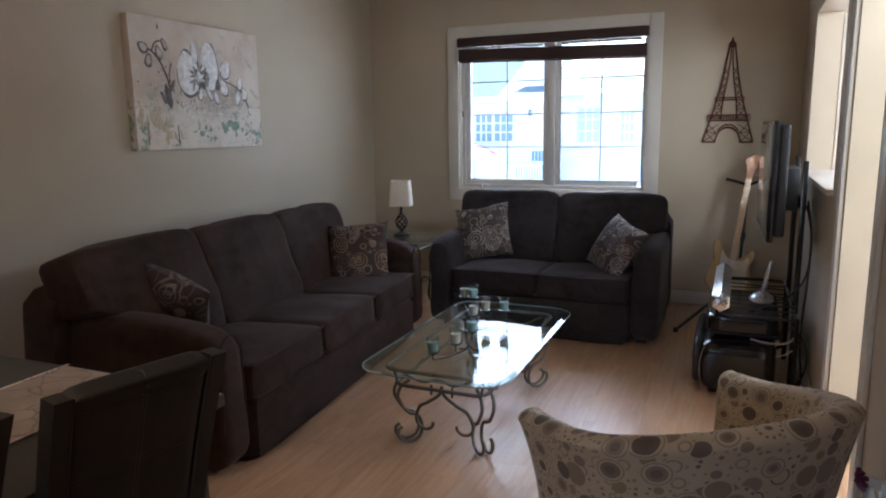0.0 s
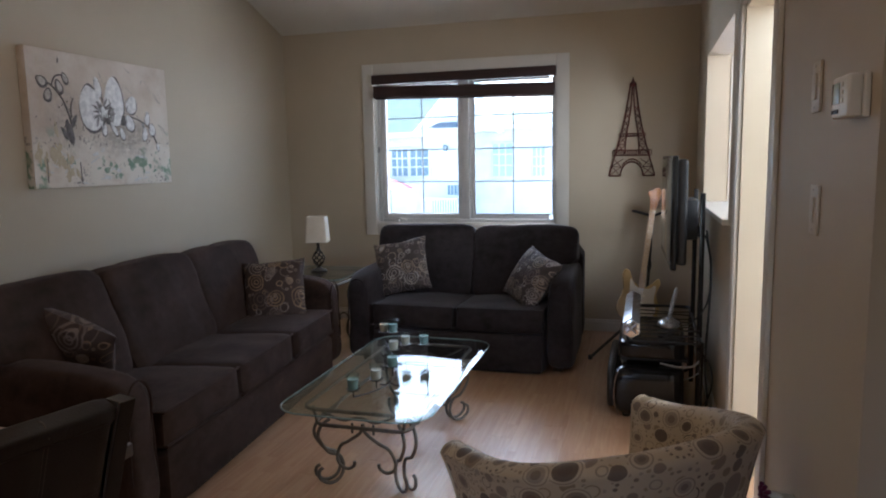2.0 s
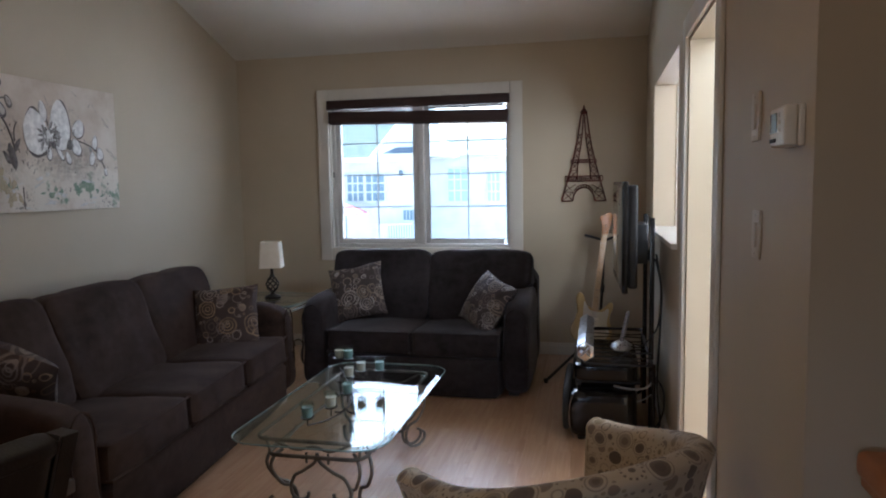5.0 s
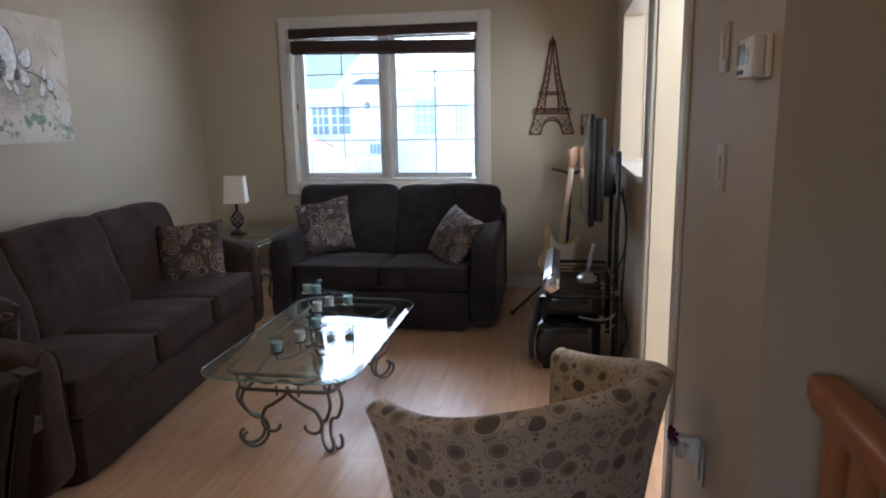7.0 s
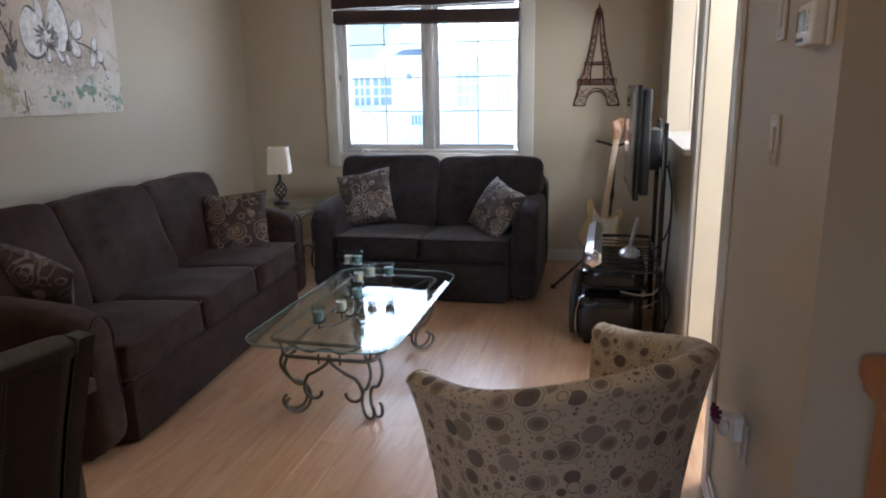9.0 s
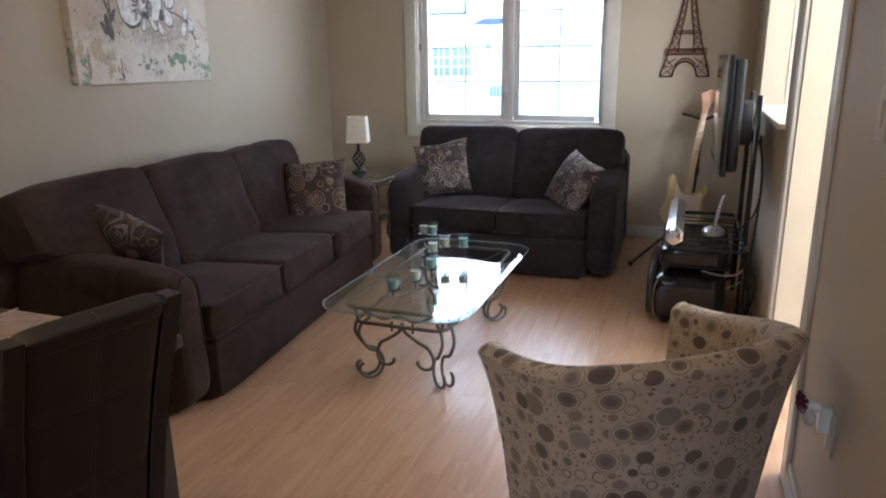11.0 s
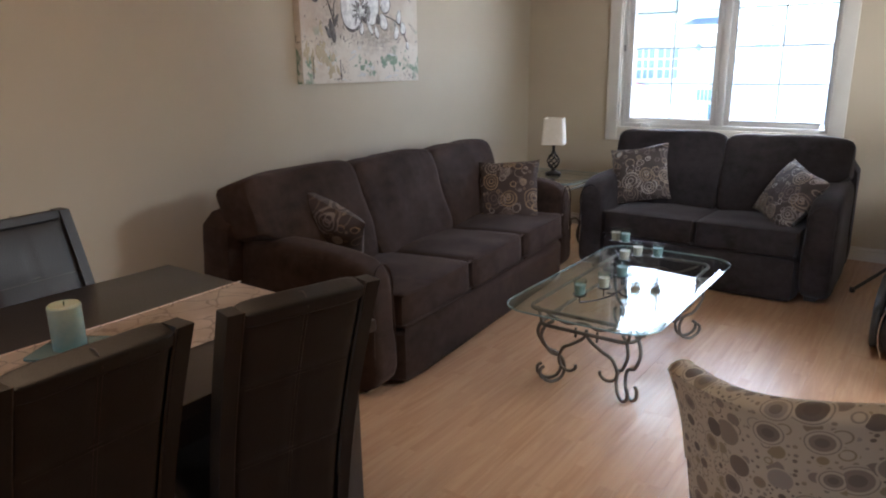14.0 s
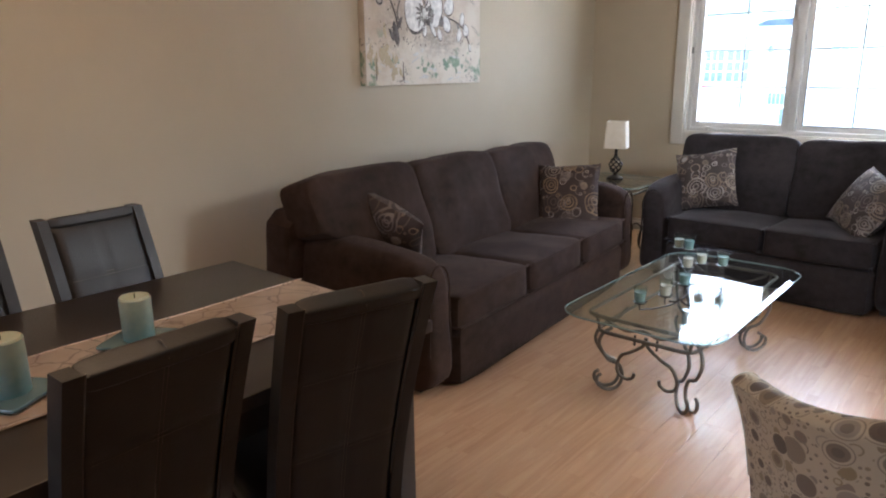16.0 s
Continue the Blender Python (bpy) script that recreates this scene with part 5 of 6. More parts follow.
def bow(q):
    return Vector((q.x - (0.055 * (1 - (q.z / 0.145) ** 2) if q.x < -0.1 else 0), q.y, q.z))
part("cabinet", cushion(0.35, 0.80, 0.275, 9, 10, wrinkle=0, shape=bow), BLACK, sub, "glossy black cabinet", m=pose(0, 0, 0.150))
part("grille", cushion(0.055, 0.78, 0.255, 4, 8, wrinkle=0), BLACK_MATTE, sub, "bowed cloth grille", m=pose(-0.215, 0, 0.150))
part("chrome_strip", tube([(-0.172, -0.402, 0.02), (-0.192, -0.404, 0.08), (-0.198, -0.404, 0.15), (-0.192, -0.404, 0.22), (-0.172, -0.402, 0.28)], 0.003, 6, n=4), CHROME, sub, "thin chrome strip")
for x in (-0.13, 0.13):
    for y in (-0.34, 0.34):
        part("foot", lathe([(0.0, 0), (0.022, 0), (0.024, 0.014), (0, 0.014)], 10), BLACK_MATTE, sub, m=pose(x, y, 0))

for name, pts, r, mt, lab in (("power_cable", [(0.43, 4.22, 1.0), (0.455, 4.14, 0.85), (0.45, 4.12, 0.6), (0.44, 4.15, 0.3), (0.455, 4.12, 0.08), (0.43, 4.2, 0.012)], 0.006, CABLE, "black cable hanging behind the tv stand"),
                              ("power_cable", [(0.44, 4.28, 1.02), (0.462, 4.2, 0.8), (0.44, 4.16, 0.62), (0.36, 4.2, 0.50), (0.30, 4.28, 0.475)], 0.005, CABLE, "black cable looping to the shelf"),
                              ("power_cable", [(0.40, 4.16, 0.36), (0.46, 4.08, 0.30), (0.47, 4.05, 0.20), (0.45, 4.08, 0.10), (0.42, 4.12, 0.04), (0.43, 4.2, 0.012)], 0.005, CABLE, "black cable looping down by the wall"),
                              ("signal_cable", [(0.41, 4.12, 0.44), (0.425, 4.07, 0.37), (0.38, 4.03, 0.31), (0.30, 4.04, 0.29), (0.20, 4.06, 0.30)], 0.006, CABLE_WHITE, "grey-white cable curled under the shelf"),
                              ("signal_cable", [(0.10, 4.0, 0.245), (0.2, 3.99, 0.225), (0.33, 4.0, 0.235), (0.40, 4.05, 0.26)], 0.0032, CABLE_WHITE, "grey cable along the lower shelf")):
    solid(name, tube(pts, r, 6), mt, lab, "cable")

# ---- guitar ----
gm = pose(0.055, 5.47, 0.20, -12, 9, 8)
gt = thing("electric_guitar", gm, "cream electric guitar with a maple neck on a stand", "guitar")


def in_xz(bm):
    for v in bm.verts:
        v.co = Vector((v.co.x, v.co.z, v.co.y))
    return bm


body = [(0, 0.0), (0.08, 0.005), (0.135, 0.045), (0.155, 0.105), (0.14, 0.165), (0.118, 0.205), (0.125, 0.26), (0.14, 0.31), (0.125, 0.345), (0.10, 0.33), (0.075, 0.285), (0.035, 0.27), (-0.035, 0.275), (-0.07, 0.315), (-0.10, 0.375), (-0.13, 0.385), (-0.145, 0.345), (-0.132, 0.28), (-0.12, 0.22), (-0.14, 0.165), (-0.16, 0.105), (-0.14, 0.045), (-0.08, 0.005)]
bm = bmesh.new()
add_prism(bm, [(p.x, p.y) for p in smooth_line([(x, z, 0) for x, z in body], 4, True)], -0.022, 0.022, 0.008)
part("body", in_xz(bm), BURST, gt, "honey-coloured solid body")
pg = [(-0.05, 0.06), (0.04, 0.03), (0.11, 0.06), (0.13, 0.11), (0.105, 0.18), (0.11, 0.27), (0.095, 0.29), (0.06, 0.26), (-0.03, 0.262), (-0.065, 0.30), (-0.085, 0.32), (-0.08, 0.22), (-0.06, 0.14)]
bm = bmesh.new()
add_prism(bm, [(p.x, p.y) for p in smooth_line([(x, z, 0) for x, z in pg], 3, True)], -0.0252, -0.0225, 0.0005)
part("pickguard", in_xz(bm), CREAM_LACQUER, gt, "cream pickguard")
part("neck", box(-0.021, 0.021, -0.04, -0.0255, 0.255, 0.86, 0.004), MAPLE, gt, "pale maple neck")
for i in range(16):
    z = 0.84 - 0.58 * (1 - 2 ** (-i / 11)) * 1.55
    part("fret", box(-0.0205, 0.0205, -0.0415, -0.0402, z - 0.001, z + 0.001), CHROME, gt)
hs = [(-0.02, 0.86), (0.022, 0.86), (0.03, 0.90), (0.042, 0.96), (0.044, 1.01), (0.028, 1.035), (0.0, 1.03), (-0.022, 1.005), (-0.045, 1.0), (-0.05, 0.975), (-0.03, 0.95), (-0.025, 0.91)]
bm = bmesh.new()
add_prism(bm, hs, -0.038, -0.024, 0.002)
head = part("headstock", in_xz(bm), AMBER, gt, "amber-tinted maple headstock")
for i in range(6):
    part("tuner", lathe([(0.0, 0), (0.006, 0.0), (0.006, 0.012), (0.0045, 0.03), (0.008, 0.034), (0.0, 0.04)], 8), CHROME, head, m=pose(0.03 + 0.002 * i, -0.031, 0.885 + 0.023 * i, 0, 90, 0))
for z in (0.085, 0.14, 0.20):
    part("pickup", box(-0.038, 0.038, -0.032, -0.0255, z - 0.008, z + 0.008, 0.002), CERAMIC, gt)
for x, z in ((0.10, 0.08), (0.115, 0.12)):
    part("knob", lathe([(0.011, 0), (0.009, 0.012), (0, 0.013)], 10), CERAMIC, gt, m=pose(x, -0.0255, z, 90, 0, 0))
for i in range(6):
    x = -0.015 + 0.006 * i
    part("string", tube([(x, -0.036, 0.07), (x, -0.043, 0.30), (x * 0.8, -0.0425, 0.86), (x * 0.9, -0.04, 0.94)], 0.0006, 4, smooth=False), CHROME, gt)
gs = thing("guitar_stand", pose(0.13, 5.50, 0), "black folding guitar stand with a padded yoke", "guitar stand")
part("upright", tube([(0.0, 0.14, 0.25), (0.02, 0.20, 0.6), (0.035, 0.245, 0.98)], 0.011, 8, smooth=False), BLACK_MATTE, gs)
part("collar", lathe([(0.017, -0.03), (0.019, 0), (0.017, 0.03)], 10), BLACK_MATTE, gs, m=pose(0.02, 0.20, 0.6, -7, 3, 0))
part("yoke", tube([(-0.11, 0.05, 1.035), (-0.06, 0.10, 1.02), (0.035, 0.235, 0.985), (0.11, 0.17, 1.015), (0.15, 0.10, 1.03)], 0.010, 8, n=4), BLACK_MATTE, gs, "padded neck yoke")
for a, b in (((0.0, 0.14, 0.27), (-0.38, -0.42, 0.013)), ((0.0, 0.14, 0.27), (0.27, -0.10, 0.013)), ((0.0, 0.14, 0.27), (0.02, 0.36, 0.013))):
    lg = part("leg", tube([a, b], 0.011, 8, smooth=False), BLACK_MATTE, gs)
    part("rubber_foot", lathe([(0.0, 0), (0.016, 0), (0.016, 0.03), (0, 0.03)], 8), BLACK_MATTE, lg, m=pose(b[0], b[1], 0.0))
for s in (-1, 1):
    part("cradle", tube([(0.0, 0.13, 0.26), (s * 0.08, 0.06, 0.17), (s * 0.09, -0.06, 0.155), (s * 0.09, -0.09, 0.19)], 0.009, 8, n=5), BLACK_MATTE, gs)

# ---- tub chair ----


def tub_chair(m):
    """Faces -y; the shell is a U of straight arms and a round back, rim lower at the arms' ends."""
    c = thing("tub_chair", m, "cream tub chair printed with brown and grey circles", "armchair")
    R, FWD, TH = 0.366, 0.235, 0.085
    path = []
    for i in range(7):
        path.append((-R, -FWD + FWD * i / 6, i / 6 * 0.0))
    for i in range(1, 25):
        a = math.pi - math.pi * i / 25
        path.append((R * math.cos(a), R * math.sin(a), 0))
    for i in range(7):
        path.append((R, -FWD * i / 6, 0))
    n = len(path)
    arc = [0.0]
    for p, q in zip(path, path[1:]):
        arc.append(arc[-1] + math.hypot(q[0] - p[0], q[1] - p[1]))
    total = arc[-1]
    bm = bmesh.new()
    uv = bm.loops.layers.uv.new("UVMap")
    rows = []
    NV = 12
    for i, (x, y, _) in enumerate(path):
        t = arc[i] / total
        rise = 0.5 - 0.5 * math.cos(2 * math.pi * min(max((t - 0.04) / 0.92, 0), 1))
        fore = max(0.0, -y / FWD)
        top = ARM_Z + (BACK_Z - ARM_Z) * rise ** 0.8 - 0.010 * fore ** 5
        d = Vector((path[min(i + 1, n - 1)][0] - path[max(i - 1, 0)][0], path[min(i + 1, n - 1)][1] - path[max(i - 1, 0)][1], 0)).normalized()
        out = Vector((-d.y, d.x, 0))
        if out.dot(Vector((x, y + 0.1, 0))) < 0:
            out = -out
        prof = []
        for j in range(NV + 1):   # outer side from the floor rail to below the rim
            z = 0.10 + (top - 0.03 - 0.10) * j / NV
            s = (z - 0.10) / (top - 0.10)
            prof.append((TH / 2 - 0.070 * (1 - s) - 0.030 * (1 - math.exp(-4 * (1 - s))), z))
        for j in range(1, 8):     # rolled rim
            a = math.pi * j / 8
            prof.append((TH / 2 * math.cos(a), top - 0.03 + 0.038 * math.sin(a)))
        for j in range(9):        # inner side down to the seat
            z = top - 0.03 - (top - 0.03 - 0.30) * j / 8
            prof.append((-TH / 2 - 0.05 * (j / 8) ** 0.7, z))
        base = Vector((x, y, 0))
        # the arms' fronts lean forward at the rim and fall back below it
        col = []
        for o, z in prof:
            fall = min(1.0, max(0.0, (top - 0.01 - z) / 0.20))
            col.append(bm.verts.new(base + out * o + Vector((0, 0.030 * fore * (1 - (1 - fall) ** 2), z))))
        rows.append((arc[i], col, prof))
    plen = [0.0]
    pr = rows[n // 2][2]
    for p, q in zip(pr, pr[1:]):
        plen.append(plen[-1] + math.hypot(q[0] - p[0], q[1] - p[1]))
    k = len(pr)
    for (ua, a, _), (ub, b, _) in zip(rows, rows[1:]):
        for j in range(k - 1):
            f = bm.faces.new((a[j], b[j], b[j + 1], a[j + 1]))
            for lo, (u, w) in zip(f.loops, ((ua, j), (ub, j), (ub, j + 1), (ua, j + 1))):
                lo[uv].uv = (u, plen[w])
    for row in (rows[0][1], rows[-1][1]):
        f = bm.faces.new(row)
        for lo in f.loops:
            lo[uv].uv = (lo.vert.co.y + 3 + lo.vert.co.x, lo.vert.co.z)
    ends = {0: [v.co.copy() for v in rows[0][1]], -1: [v.co.copy() for v in rows[-1][1]]}
    shell = part("shell", bm, CIRCLES, c, "rolled upholstered back and arms", angle=60)
    for side in (0, -1):
        part("welt", tube([q + Vector((0, -0.002, 0)) for q in ends[side][6:-3]], 0.004, 6, n=1, smooth=False), CIRCLES, shell)
    def round_back(q):
        return Vector((q.x * (1 - 1.1 * max(0.0, q.y) ** 1.0), q.y, q.z))
    bm = cushion(2 * R - TH - 0.11, 0.50, 0.15, 5, 10, crown=0.02, shape=round_back)
    part("seat_cushion", bm, CIRCLES, c, "thick loose seat cushion", m=pose(0, -0.02, 0.325))
    bm = cushion(2 * R - 0.25, 0.40, 0.15, 6, 8, shape=round_back)
    part("seat_base", bm, CIRCLES, c, m=pose(0, -0.03, 0.175))
    for x in (-0.22, 0.22):
        for y in (-0.15, 0.18):
            part("leg", lathe([(0.0, 0), (0.018, 0), (0.026, 0.11), (0, 0.11)], 10), DARK_WOOD, c, "dark tapered leg", m=pose(x, y, 0))
    return c


ARM_Z, BACK_Z = 0.635, 0.775
tub_chair(pose(0.006, 2.10, 0, 0, 0, 225))

# ---- dining corner ----
dt = thing("dining_table", pose(-1.61, 0.62, 0), "dark espresso wood dining table", "dining table")
part("tabletop", box(-0.49, 0.49, -0.93, 0.93, 0.715, 0.75, 0.006), DARK_WOOD, dt)
for y in (-0.80, 0.80):
    part("apron_rail", box(-0.40, 0.40, y - 0.012, y + 0.012, 0.62, 0.7145, 0.002), DARK_WOOD, dt)
for x in (-0.42, 0.42):
    part("apron_rail", box(x - 0.012, x + 0.012, -0.78, 0.78, 0.62, 0.7145, 0.002), DARK_WOOD, dt)
    for y in (-0.84, 0.84):
        part("leg", box(x - 0.04, x + 0.04, y - 0.04, y + 0.04, 0.0, 0.7145, 0.005), DARK_WOOD, dt)
bm = bmesh.new()
NX, NY = 6, 60
gridv = [[None] * (NY + 1) for _ in range(NX + 1)]
for i in range(NX + 1):
    for j in range(NY + 1):
        s = -1.15 + 2.30 * j / NY
        over = max(0.0, abs(s) - 0.935)
        y = math.copysign(min(abs(s), 0.935 + 0.004), s)
        z = 0.7525 + 0.0012 * noise.noise(Vector((i * 0.9, j * 0.35, 2))) - over
        gridv[i][j] = bm.verts.new((-0.17 + 0.34 * i / NX + 0.004 * math.sin(j * 0.3), y, z))
for i in range(NX):
    for j in range(NY):
        bm.faces.new((gridv[i][j], gridv[i + 1][j], gridv[i + 1][j + 1], gridv[i][j + 1]))
bmesh.ops.solidify(bm, geom=bm.faces[:], thickness=-0.002)
cloth = solid("table_runner", bm, RUNNER, "beige woven table runner with brown vein pattern", "table runner", m=pose(-1.53, 0.62, 0.002))


for x in (-0.165, 0.165):
    line = [(x + 0.004 * math.sin(j * 0.3), -0.93 + 1.86 * j / 60, 0.7545) for j in range(61)]
    part("hem", tube(line, 0.0022, 5, n=1, smooth=False), RUNNER, cloth, "stitched hem")


def dining_chair(m, group="chairs round the table", label="espresso leather dining chair with a stitched back"):
    """Faces -y, back at +y; floor under the middle of the seat."""
    c = thing("dining_chair", m, label, "chair", group)
    W = 0.170
    def back_curve(z):
        s = max(0.0, (z - 0.26) / 0.72)
        return 0.17 + 0.19 * s ** 1.5
    zs = [0.44 + 0.54 * i / 14 for i in range(15)]
    for s in (-1, 1):
        bm = bmesh.new()
        rows = []
        for z in [0.0, 0.08, 0.16, 0.26, 0.32, 0.38] + zs:
            y = back_curve(z) if z >= 0.26 else 0.17 + 0.05 * ((0.26 - z) / 0.26) ** 1.5
            x0 = s * (W - 0.032)
            x1 = s * W
            rows.append([bm.verts.new(p) for p in ((x0, y - 0.026, z), (x1, y - 0.026, z), (x1, y + 0.026, z), (x0, y + 0.026, z))])
        for a, b in zip(rows, rows[1:]):
            for i in range(4):
                bm.faces.new((a[i], a[(i + 1) % 4], b[(i + 1) % 4], b[i]))
        bm.faces.new(rows[0]), bm.faces.new(rows[-1])
        bmesh.ops.bevel(bm, geom=[e for e in bm.edges if len(e.link_faces) == 2 and e.calc_face_angle(0) > 0.9], offset=0.006, segments=3, profile=0.5, affect="EDGES")
        stile = part("stile", bm, LEATHER, c, "curved leather-wrapped stile", angle=50)
        part("seam", tube([(s * (W - 0.0345), back_curve(z) + 0.0225, z) for z in zs], 0.0022, 5, n=1, smooth=False), STITCH, stile)
    # padded panel, two seams across and one down
    bm = bmesh.new()
    nx, nz = 16, 60
    def padded(side):
        g = []
        for i in range(nx + 1):
            col = []
            for j in range(nz + 1):
                u, w = 2 * i / nx - 1, j / nz
                z = 0.30 + 0.665 * w
                y = back_curve(z)
                seam = 0.004 * math.exp(-(u / 0.05) ** 2)
                for sz in (0.42, 0.74):
                    seam += 0.004 * math.exp(-((w - sz) / 0.012) ** 2)
                edge = (1 - abs(u) ** 22) * (1 - abs(2 * w - 1) ** 24)
                thick = 0.014 + 0.012 * edge - seam * (1 if edge > 0.3 else 0)
                col.append(bm.verts.new((u * (W - 0.033), y + side * thick, z)))
            g.append(col)
        return g
    f, b = padded(-1), padded(1)
    for g in (f, b):
        for i in range(nx):
            for j in range(nz):
                bm.faces.new((g[i][j], g[i + 1][j], g[i + 1][j + 1], g[i][j + 1]))
    for i in range(nx):
        bm.faces.new((f[i][0], f[i + 1][0], b[i + 1][0], b[i][0]))
        bm.faces.new((f[i][nz], f[i + 1][nz], b[i + 1][nz], b[i][nz]))
    for j in range(nz):
        bm.faces.new((f[0][j], f[0][j + 1], b[0][j + 1], b[0][j]))
        bm.faces.new((f[nx][j], f[nx][j + 1], b[nx][j + 1], b[nx][j]))
    back = part("backrest", bm, LEATHER, c, "padded leather back with stitched seams", angle=60)
    for x in (-0.004, 0.004):
        part("stitching", tube([(x, back_curve(z) + 0.0225, z) for z in [0.32] + zs[:-1]], 0.0011, 4, n=1, smooth=False), STITCH, back)
    for w in (0.42, 0.74):
        for dz in (-0.005, 0.005):
            z = 0.30 + 0.665 * w + dz
            for s in (-1, 1):
                part("stitching", tube([(-W + 0.05, back_curve(z) + s * 0.0225, z), (W - 0.05, back_curve(z) + s * 0.0225, z)], 0.0011, 4, n=1, smooth=False), STITCH, back)
    part("top_roll", cushion(2 * (W - 0.031), 0.056, 0.036, 7, 8, wrinkle=0.002), LEATHER, back, m=pose(0, back_curve(0.958), 0.963, -16, 0, 0))
    part("seam", tube([(0.001, back_curve(0.958) + 0.028, 0.956), (0, back_curve(0.958) + 0.012, 0.983), (0, back_curve(0.958) - 0.022, 0.978)], 0.0016, 5, n=4), STITCH, back)
    part("seat", cushion(0.38, 0.40, 0.085, 6, 10, crown=0.012), LEATHER, c, "padded leather seat", m=pose(0, -0.02, 0.435))
    part("seat_rail", box(-0.170, 0.170, -0.205, 0.145, 0.335, 0.392, 0.004), DARK_WOOD, c)
    for x in (-0.150, 0.150):
        part("leg", box(x - 0.02, x + 0.02, -0.21, -0.17, 0, 0.3345, 0.003), DARK_WOOD, c)
    return c


STITCH = mat("tan_thread", (0.085, 0.068, 0.055), 0.6)
first = dining_chair(pose(-1.277, 1.208, 0, 0, 0, -104))
for x, y, r in ((-1.352, 0.719, -88.5), (-1.885, 1.153, 94), (-1.88, 0.698, 92)):
    copy_thing(first, pose(x, y, 0, 0, 0, r))

TEAL_GLASS = mat("teal_dish_glass", (0.095, 0.15, 0.155), 0.14)
for x, y, h, r in ((-1.588, 0.953, 0.110, 0.038), (-1.502, 0.630, 0.122, 0.042)):
    dish = solid("candle_dish", add_prism(bmesh.new(), [(p[0], p[1]) for p in round_rect(0.15, 0.15, 0.01, 2)], 0, 0.009, 0.003), TEAL_GLASS, "square teal glass candle dish", "dish", m=pose(x, y, 0.7578, 0, 0, 32))
    can = thing("pillar_candle", pose(x, y, 0.7672), "pale green pillar candle fading to teal", "candle", "pillar candles")
    part("wax_body", lathe([(0.0, 0), (r, 0), (r, h - 0.004), (r - 0.004, h), (r * 0.6, h - 0.003), (0, h - 0.005)], 28), WAX, can)
    part("wick", tube([(0, 0, h - 0.006), (0.002, 0, h + 0.008)], 0.0014, 5, smooth=False), CABLE, can)

# ---- outside ----
GROUND_Z = -3.2
solid("ground", box(-400, 400, 6.3, 800, GROUND_Z - 0.2, GROUND_Z), STUCCO, "pale paved ground between the houses", "ground", "structure")


def house(name, x0, x1, y, eave, ridge, windows, label, gable=None, glass=None, tiles=None):
    h = thing(name, pose(0, y, 0), label, "house")
    part("wall", box(x0, x1, 0, 8, GROUND_Z, eave), SIDING, h, "pale siding wall")
    bm = bmesh.new()
    for (ya, za), (yb, zb) in (((-0.5, eave - 0.02), (4, ridge)), ((4, ridge), (8.5, eave - 0.02))):
        a = [bm.verts.new(p) for p in ((x0 - 0.4, ya, za), (x1 + 0.4 if gable is None else gable, ya, za), (x1 + 0.4 if gable is None else gable, yb, zb), (x0 - 0.4, yb, zb))]
        b = [bm.verts.new(v.co + Vector((0, 0, 0.15))) for v in a]
        bm.faces.new(a), bm.faces.new(b[::-1])
        for i in range(4):
            bm.faces.new((a[i], a[(i + 1) % 4], b[(i + 1) % 4], b[i]))
    part("roof", bm, tiles or SHINGLE, h, "grey-green shingle roof")
    part("gutter", box(x0 - 0.4, x1 + 0.4, -0.62, -0.505, eave - 0.08, eave + 0.12, 0.02), SIDING, h)
    for xa, xb, za, zb in windows:
        w = part("window", box(xa - 0.08, xb + 0.08, -0.06, -0.002, za - 0.08, zb + 0.08, 0.01), SIDING, h, "white framed window")
        part("pane", box(xa, xb, -0.075, -0.062, za, zb), glass or HOUSE_GLASS, w)
        for i in range(1, 3):
            x = xa + (xb - xa) * i / 3
            part("muntin", box(x - 0.03, x + 0.03, -0.09, -0.077, za, zb), SIDING, w)
        for i in range(1, 3):
            z = za + (zb - za) * i / 3
            part("muntin", box(xa, xb, -0.0895, -0.0775, z - 0.03, z + 0.03), SIDING, w)
    return h


left = house("house", -26, -7.9, 30, 2.62, 7.6, [(-11.0, -10.25, 0.80, 2.0), (-10.1, -9.25, 0.80, 2.0), (-18, -16.6, 0.8, 2.0)], "pale two-storey house with a grey-green roof", gable=-8.2)
house("house", -7.5, 9.0, 31.5, 2.9, 3.8, [(-6.6, -5.7, 0.7, 2.2), (-4.75, -4.2, 0.7, 2.0), (-1.0, 0.4, 0.7, 2.0)], "pale two-storey house with a low roof", glass=PALE_GLASS, tiles=DARK_ROOF)


def gable_end(x0, x1, z0, zp, y0, y1):
    bm = bmesh.new()
    tri = ((x0, z0), (x1, z0), ((x0 + x1) / 2, zp))
    fa = [bm.verts.new((x, y0, z)) for x, z in tri]
    fb = [bm.verts.new((x, y1, z)) for x, z in tri]
    bm.faces.new(fa), bm.faces.new(fb[::-1])
    for i in range(3):
        bm.faces.new((fa[i], fa[(i + 1) % 3], fb[(i + 1) % 3], fb[i]))
    return bm


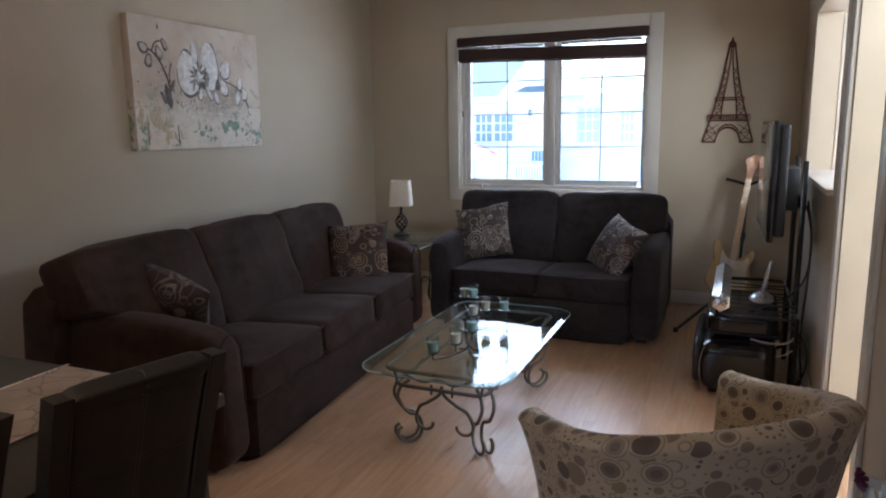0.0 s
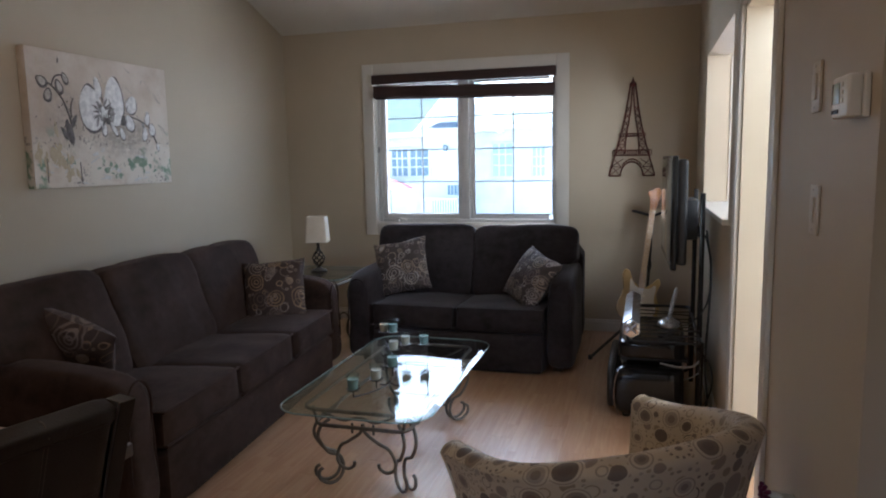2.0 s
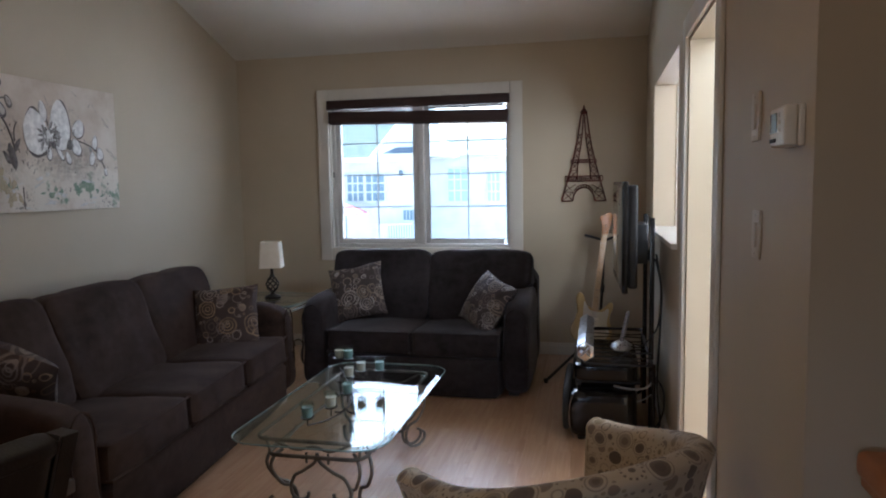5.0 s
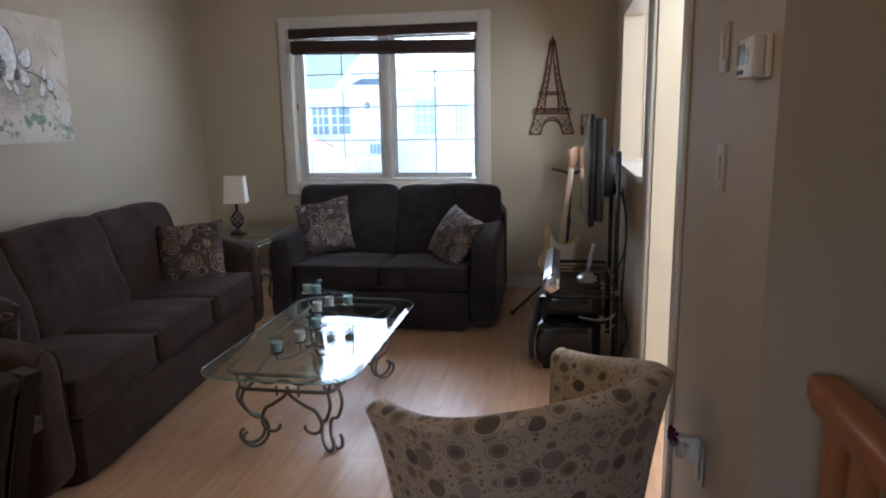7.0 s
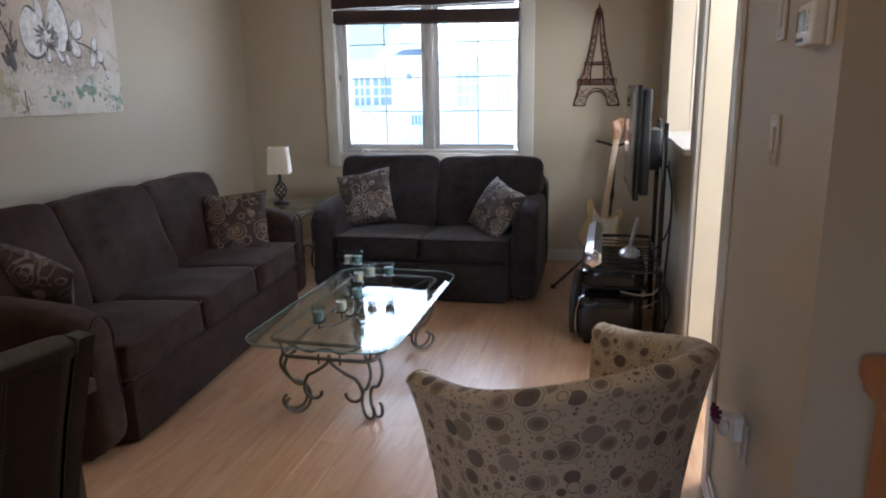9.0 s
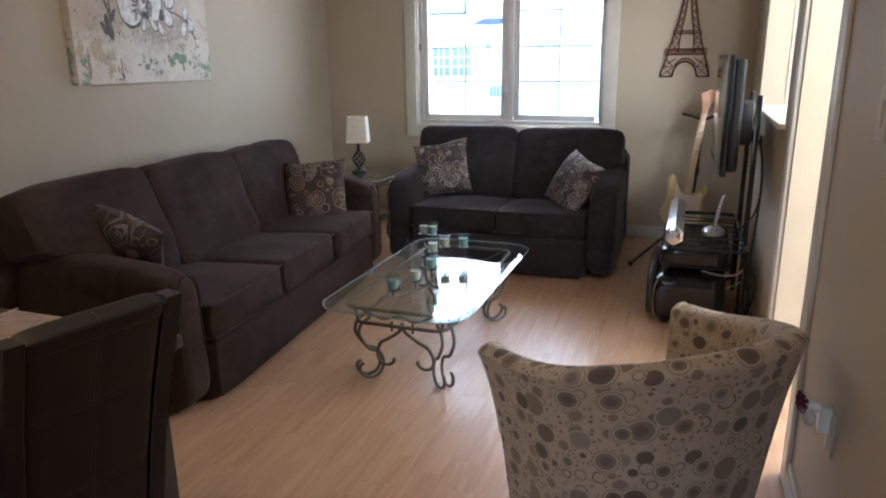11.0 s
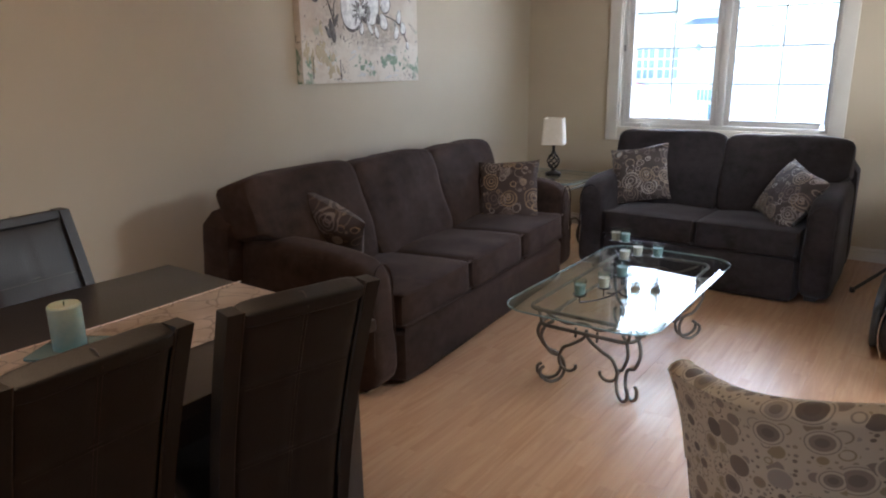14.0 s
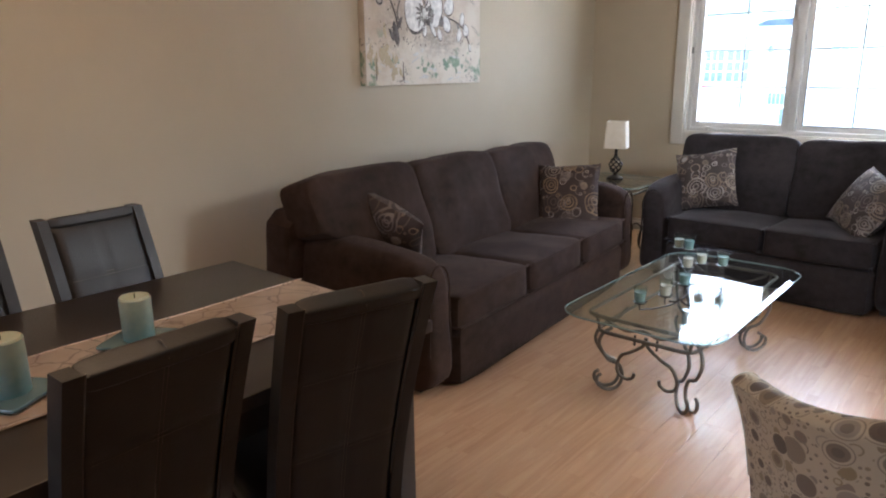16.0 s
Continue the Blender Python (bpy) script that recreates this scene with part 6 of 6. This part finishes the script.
bm = bmesh.new()
side = [[bm.verts.new((x, y, z)) for y, z in ((-0.47, 2.6), (8.47, 2.6), (4.0, 7.7))] for x in (-8.40, -8.18)]
bm.faces.new(side[0]), bm.faces.new(side[1][::-1])
for i in range(3):
    bm.faces.new((side[0][i], side[0][(i + 1) % 3], side[1][(i + 1) % 3], side[1][i]))
part("gable_wall", bm, SIDING, left, "white gable end wall")
part("cross_gable", gable_end(-9.5, -5.9, 2.72, 4.7, -0.75, 1.2), SIDING, left, "white front gable")
for s in (-1, 1):
    part("rake_board", tube([(-7.7 + s * 1.95, -0.95, 2.62), (-7.7, -0.95, 4.78)], 0.10, 4, smooth=False), SIDING, left)
bm = bmesh.new()
fa = [bm.verts.new(p) for p in ((-9.0, -1.1, 2.86), (-7.2, -1.1, 2.86), (-7.2, -0.76, 3.13), (-8.45, -0.76, 3.13))]
bm.faces.new(fa)
bmesh.ops.solidify(bm, geom=bm.faces[:], thickness=0.06)
part("pent_roof", bm, SLATE, left, "small shingled pent roof")
for i in range(11):
    z = -1.0 + 0.33 * i
    part("siding_lap", box(-26, -7.9, -0.012, -0.001, z, z + 0.012), SIDING, left)
bal = thing("balcony", pose(0, 29.0, 0), "white balcony with a slatted rail on the far house", "balcony")
part("deck", box(-9.3, -7.6, -0.3, 0.99, -1.1, -0.95, 0.01), SIDING, bal)
part("post", box(-9.25, -9.15, -0.25, -0.15, GROUND_Z, -1.1), SIDING, bal)
part("post", box(-7.75, -7.65, -0.25, -0.15, GROUND_Z, -1.1), SIDING, bal)
part("top_rail", box(-9.3, -7.6, -0.3, -0.22, -0.25, -0.17, 0.01), SIDING, bal)
for i in range(15):
    part("slat", box(-9.25 + 0.115 * i, -9.19 + 0.115 * i, -0.28, -0.24, -0.95, -0.25), SIDING, bal)
low = part("window", box(-8.42, -7.72, -0.06, -0.02, -0.14, 0.42), SIDING, left, "white framed window")
for i in range(4):
    part("pane", box(-8.37 + 0.155 * i, -8.25 + 0.155 * i, -0.075, -0.062, -0.08, 0.36), HOUSE_GLASS, low)
umb = thing("patio_umbrella", pose(-10.6, 28.6, GROUND_Z), "red patio umbrella outside the far house", "umbrella")
part("pole", lathe([(0, 0), (0.03, 0), (0.03, 3.75), (0, 3.75)], 8), SLATE, umb)
part("canopy", lathe([(0.0, 3.92), (0.25, 3.84), (0.7, 3.66), (1.0, 3.50), (1.0, 3.46), (0.68, 3.60), (0, 3.86)], 16), RED_CLOTH, umb)
# Not a door: a panel added to darken the gaps between the slats.
part("door", box(-9.1, -7.75, 0.95, 0.995, -0.93, -0.25), HOUSE_GLASS, bal, "grey panel standing in for the dark gaps behind the rail")
part("wall_lamp", lathe([(0.0, 0), (0.07, 0), (0.10, 0.22), (0.03, 0.28), (0, 0.28)], 10), SLATE, left, m=pose(-8.44, -0.12, 1.88))

# ---- floor boards ----
fl = solid("floor", box(XL - WT, XR + 0.10, YS, YB + 0.01, -0.12, -0.012), DARK_WOOD, "light oak laminate floor", "floor", "structure")
kf = solid("floor_kitchen", box(XR + 0.105, 3.2, 1.74, YB, -0.12, -0.012), DARK_WOOD, "light oak laminate kitchen floor", "floor", "structure")
PWID, PLEN = 0.127, 1.22
me = mesh_of("plank", box(-PWID / 2 + 0.0002, PWID / 2 - 0.0002, -PLEN / 2 + 0.0002, PLEN / 2 - 0.0002, -0.012, 0.0, 0.0005, 1), FLOOR_WOOD)
for i in range(29):
    x = XL + PWID * (i + 0.5)
    shift = (i * 0.413) % 1.0
    j = 0
    while True:
        y = -0.9 + (j - shift) * PLEN
        if y - PLEN / 2 > YB:
            break
        ob = new("plank", me)
        ob.parent = fl
        ob.location = (x, y, 0)
        if x > XR - 0.05 and y < 2.4:
            ob.location.z = -0.0005
        j += 1
for i in range(7):
    for j in range(3):
        ob = new("plank", me)
        ob.parent = kf
        ob.location = (XL + PWID * (29.5 + i), 2.37 + (i * 0.37) % 1.0 * 0.3 + PLEN * j, 0)
bm = bmesh.new()
for i in range(29):
    for j in range(4):
        add_box(bm, XL + PWID * i, XL + PWID * (i + 1) - 0.001, YS + j * 0.55, YS + (j + 1) * 0.55 - 0.001, -0.012, -0.0005)
rest = part("floor_rest", bm, FLOOR_WOOD, fl)
tagged(rest, kind="stuff")

bm = bmesh.new()
for i in range(20):
    for j in range(4):
        add_box(bm, XL + PWID * (29 + i), XL + PWID * (30 + i) - 0.001, 1.742 + j * 1.045, 1.742 + (j + 1) * 1.045 - 0.001, -0.012, -0.0005)
rest = part("floor_rest", bm, FLOOR_WOOD, kf)
tagged(rest, kind="stuff")
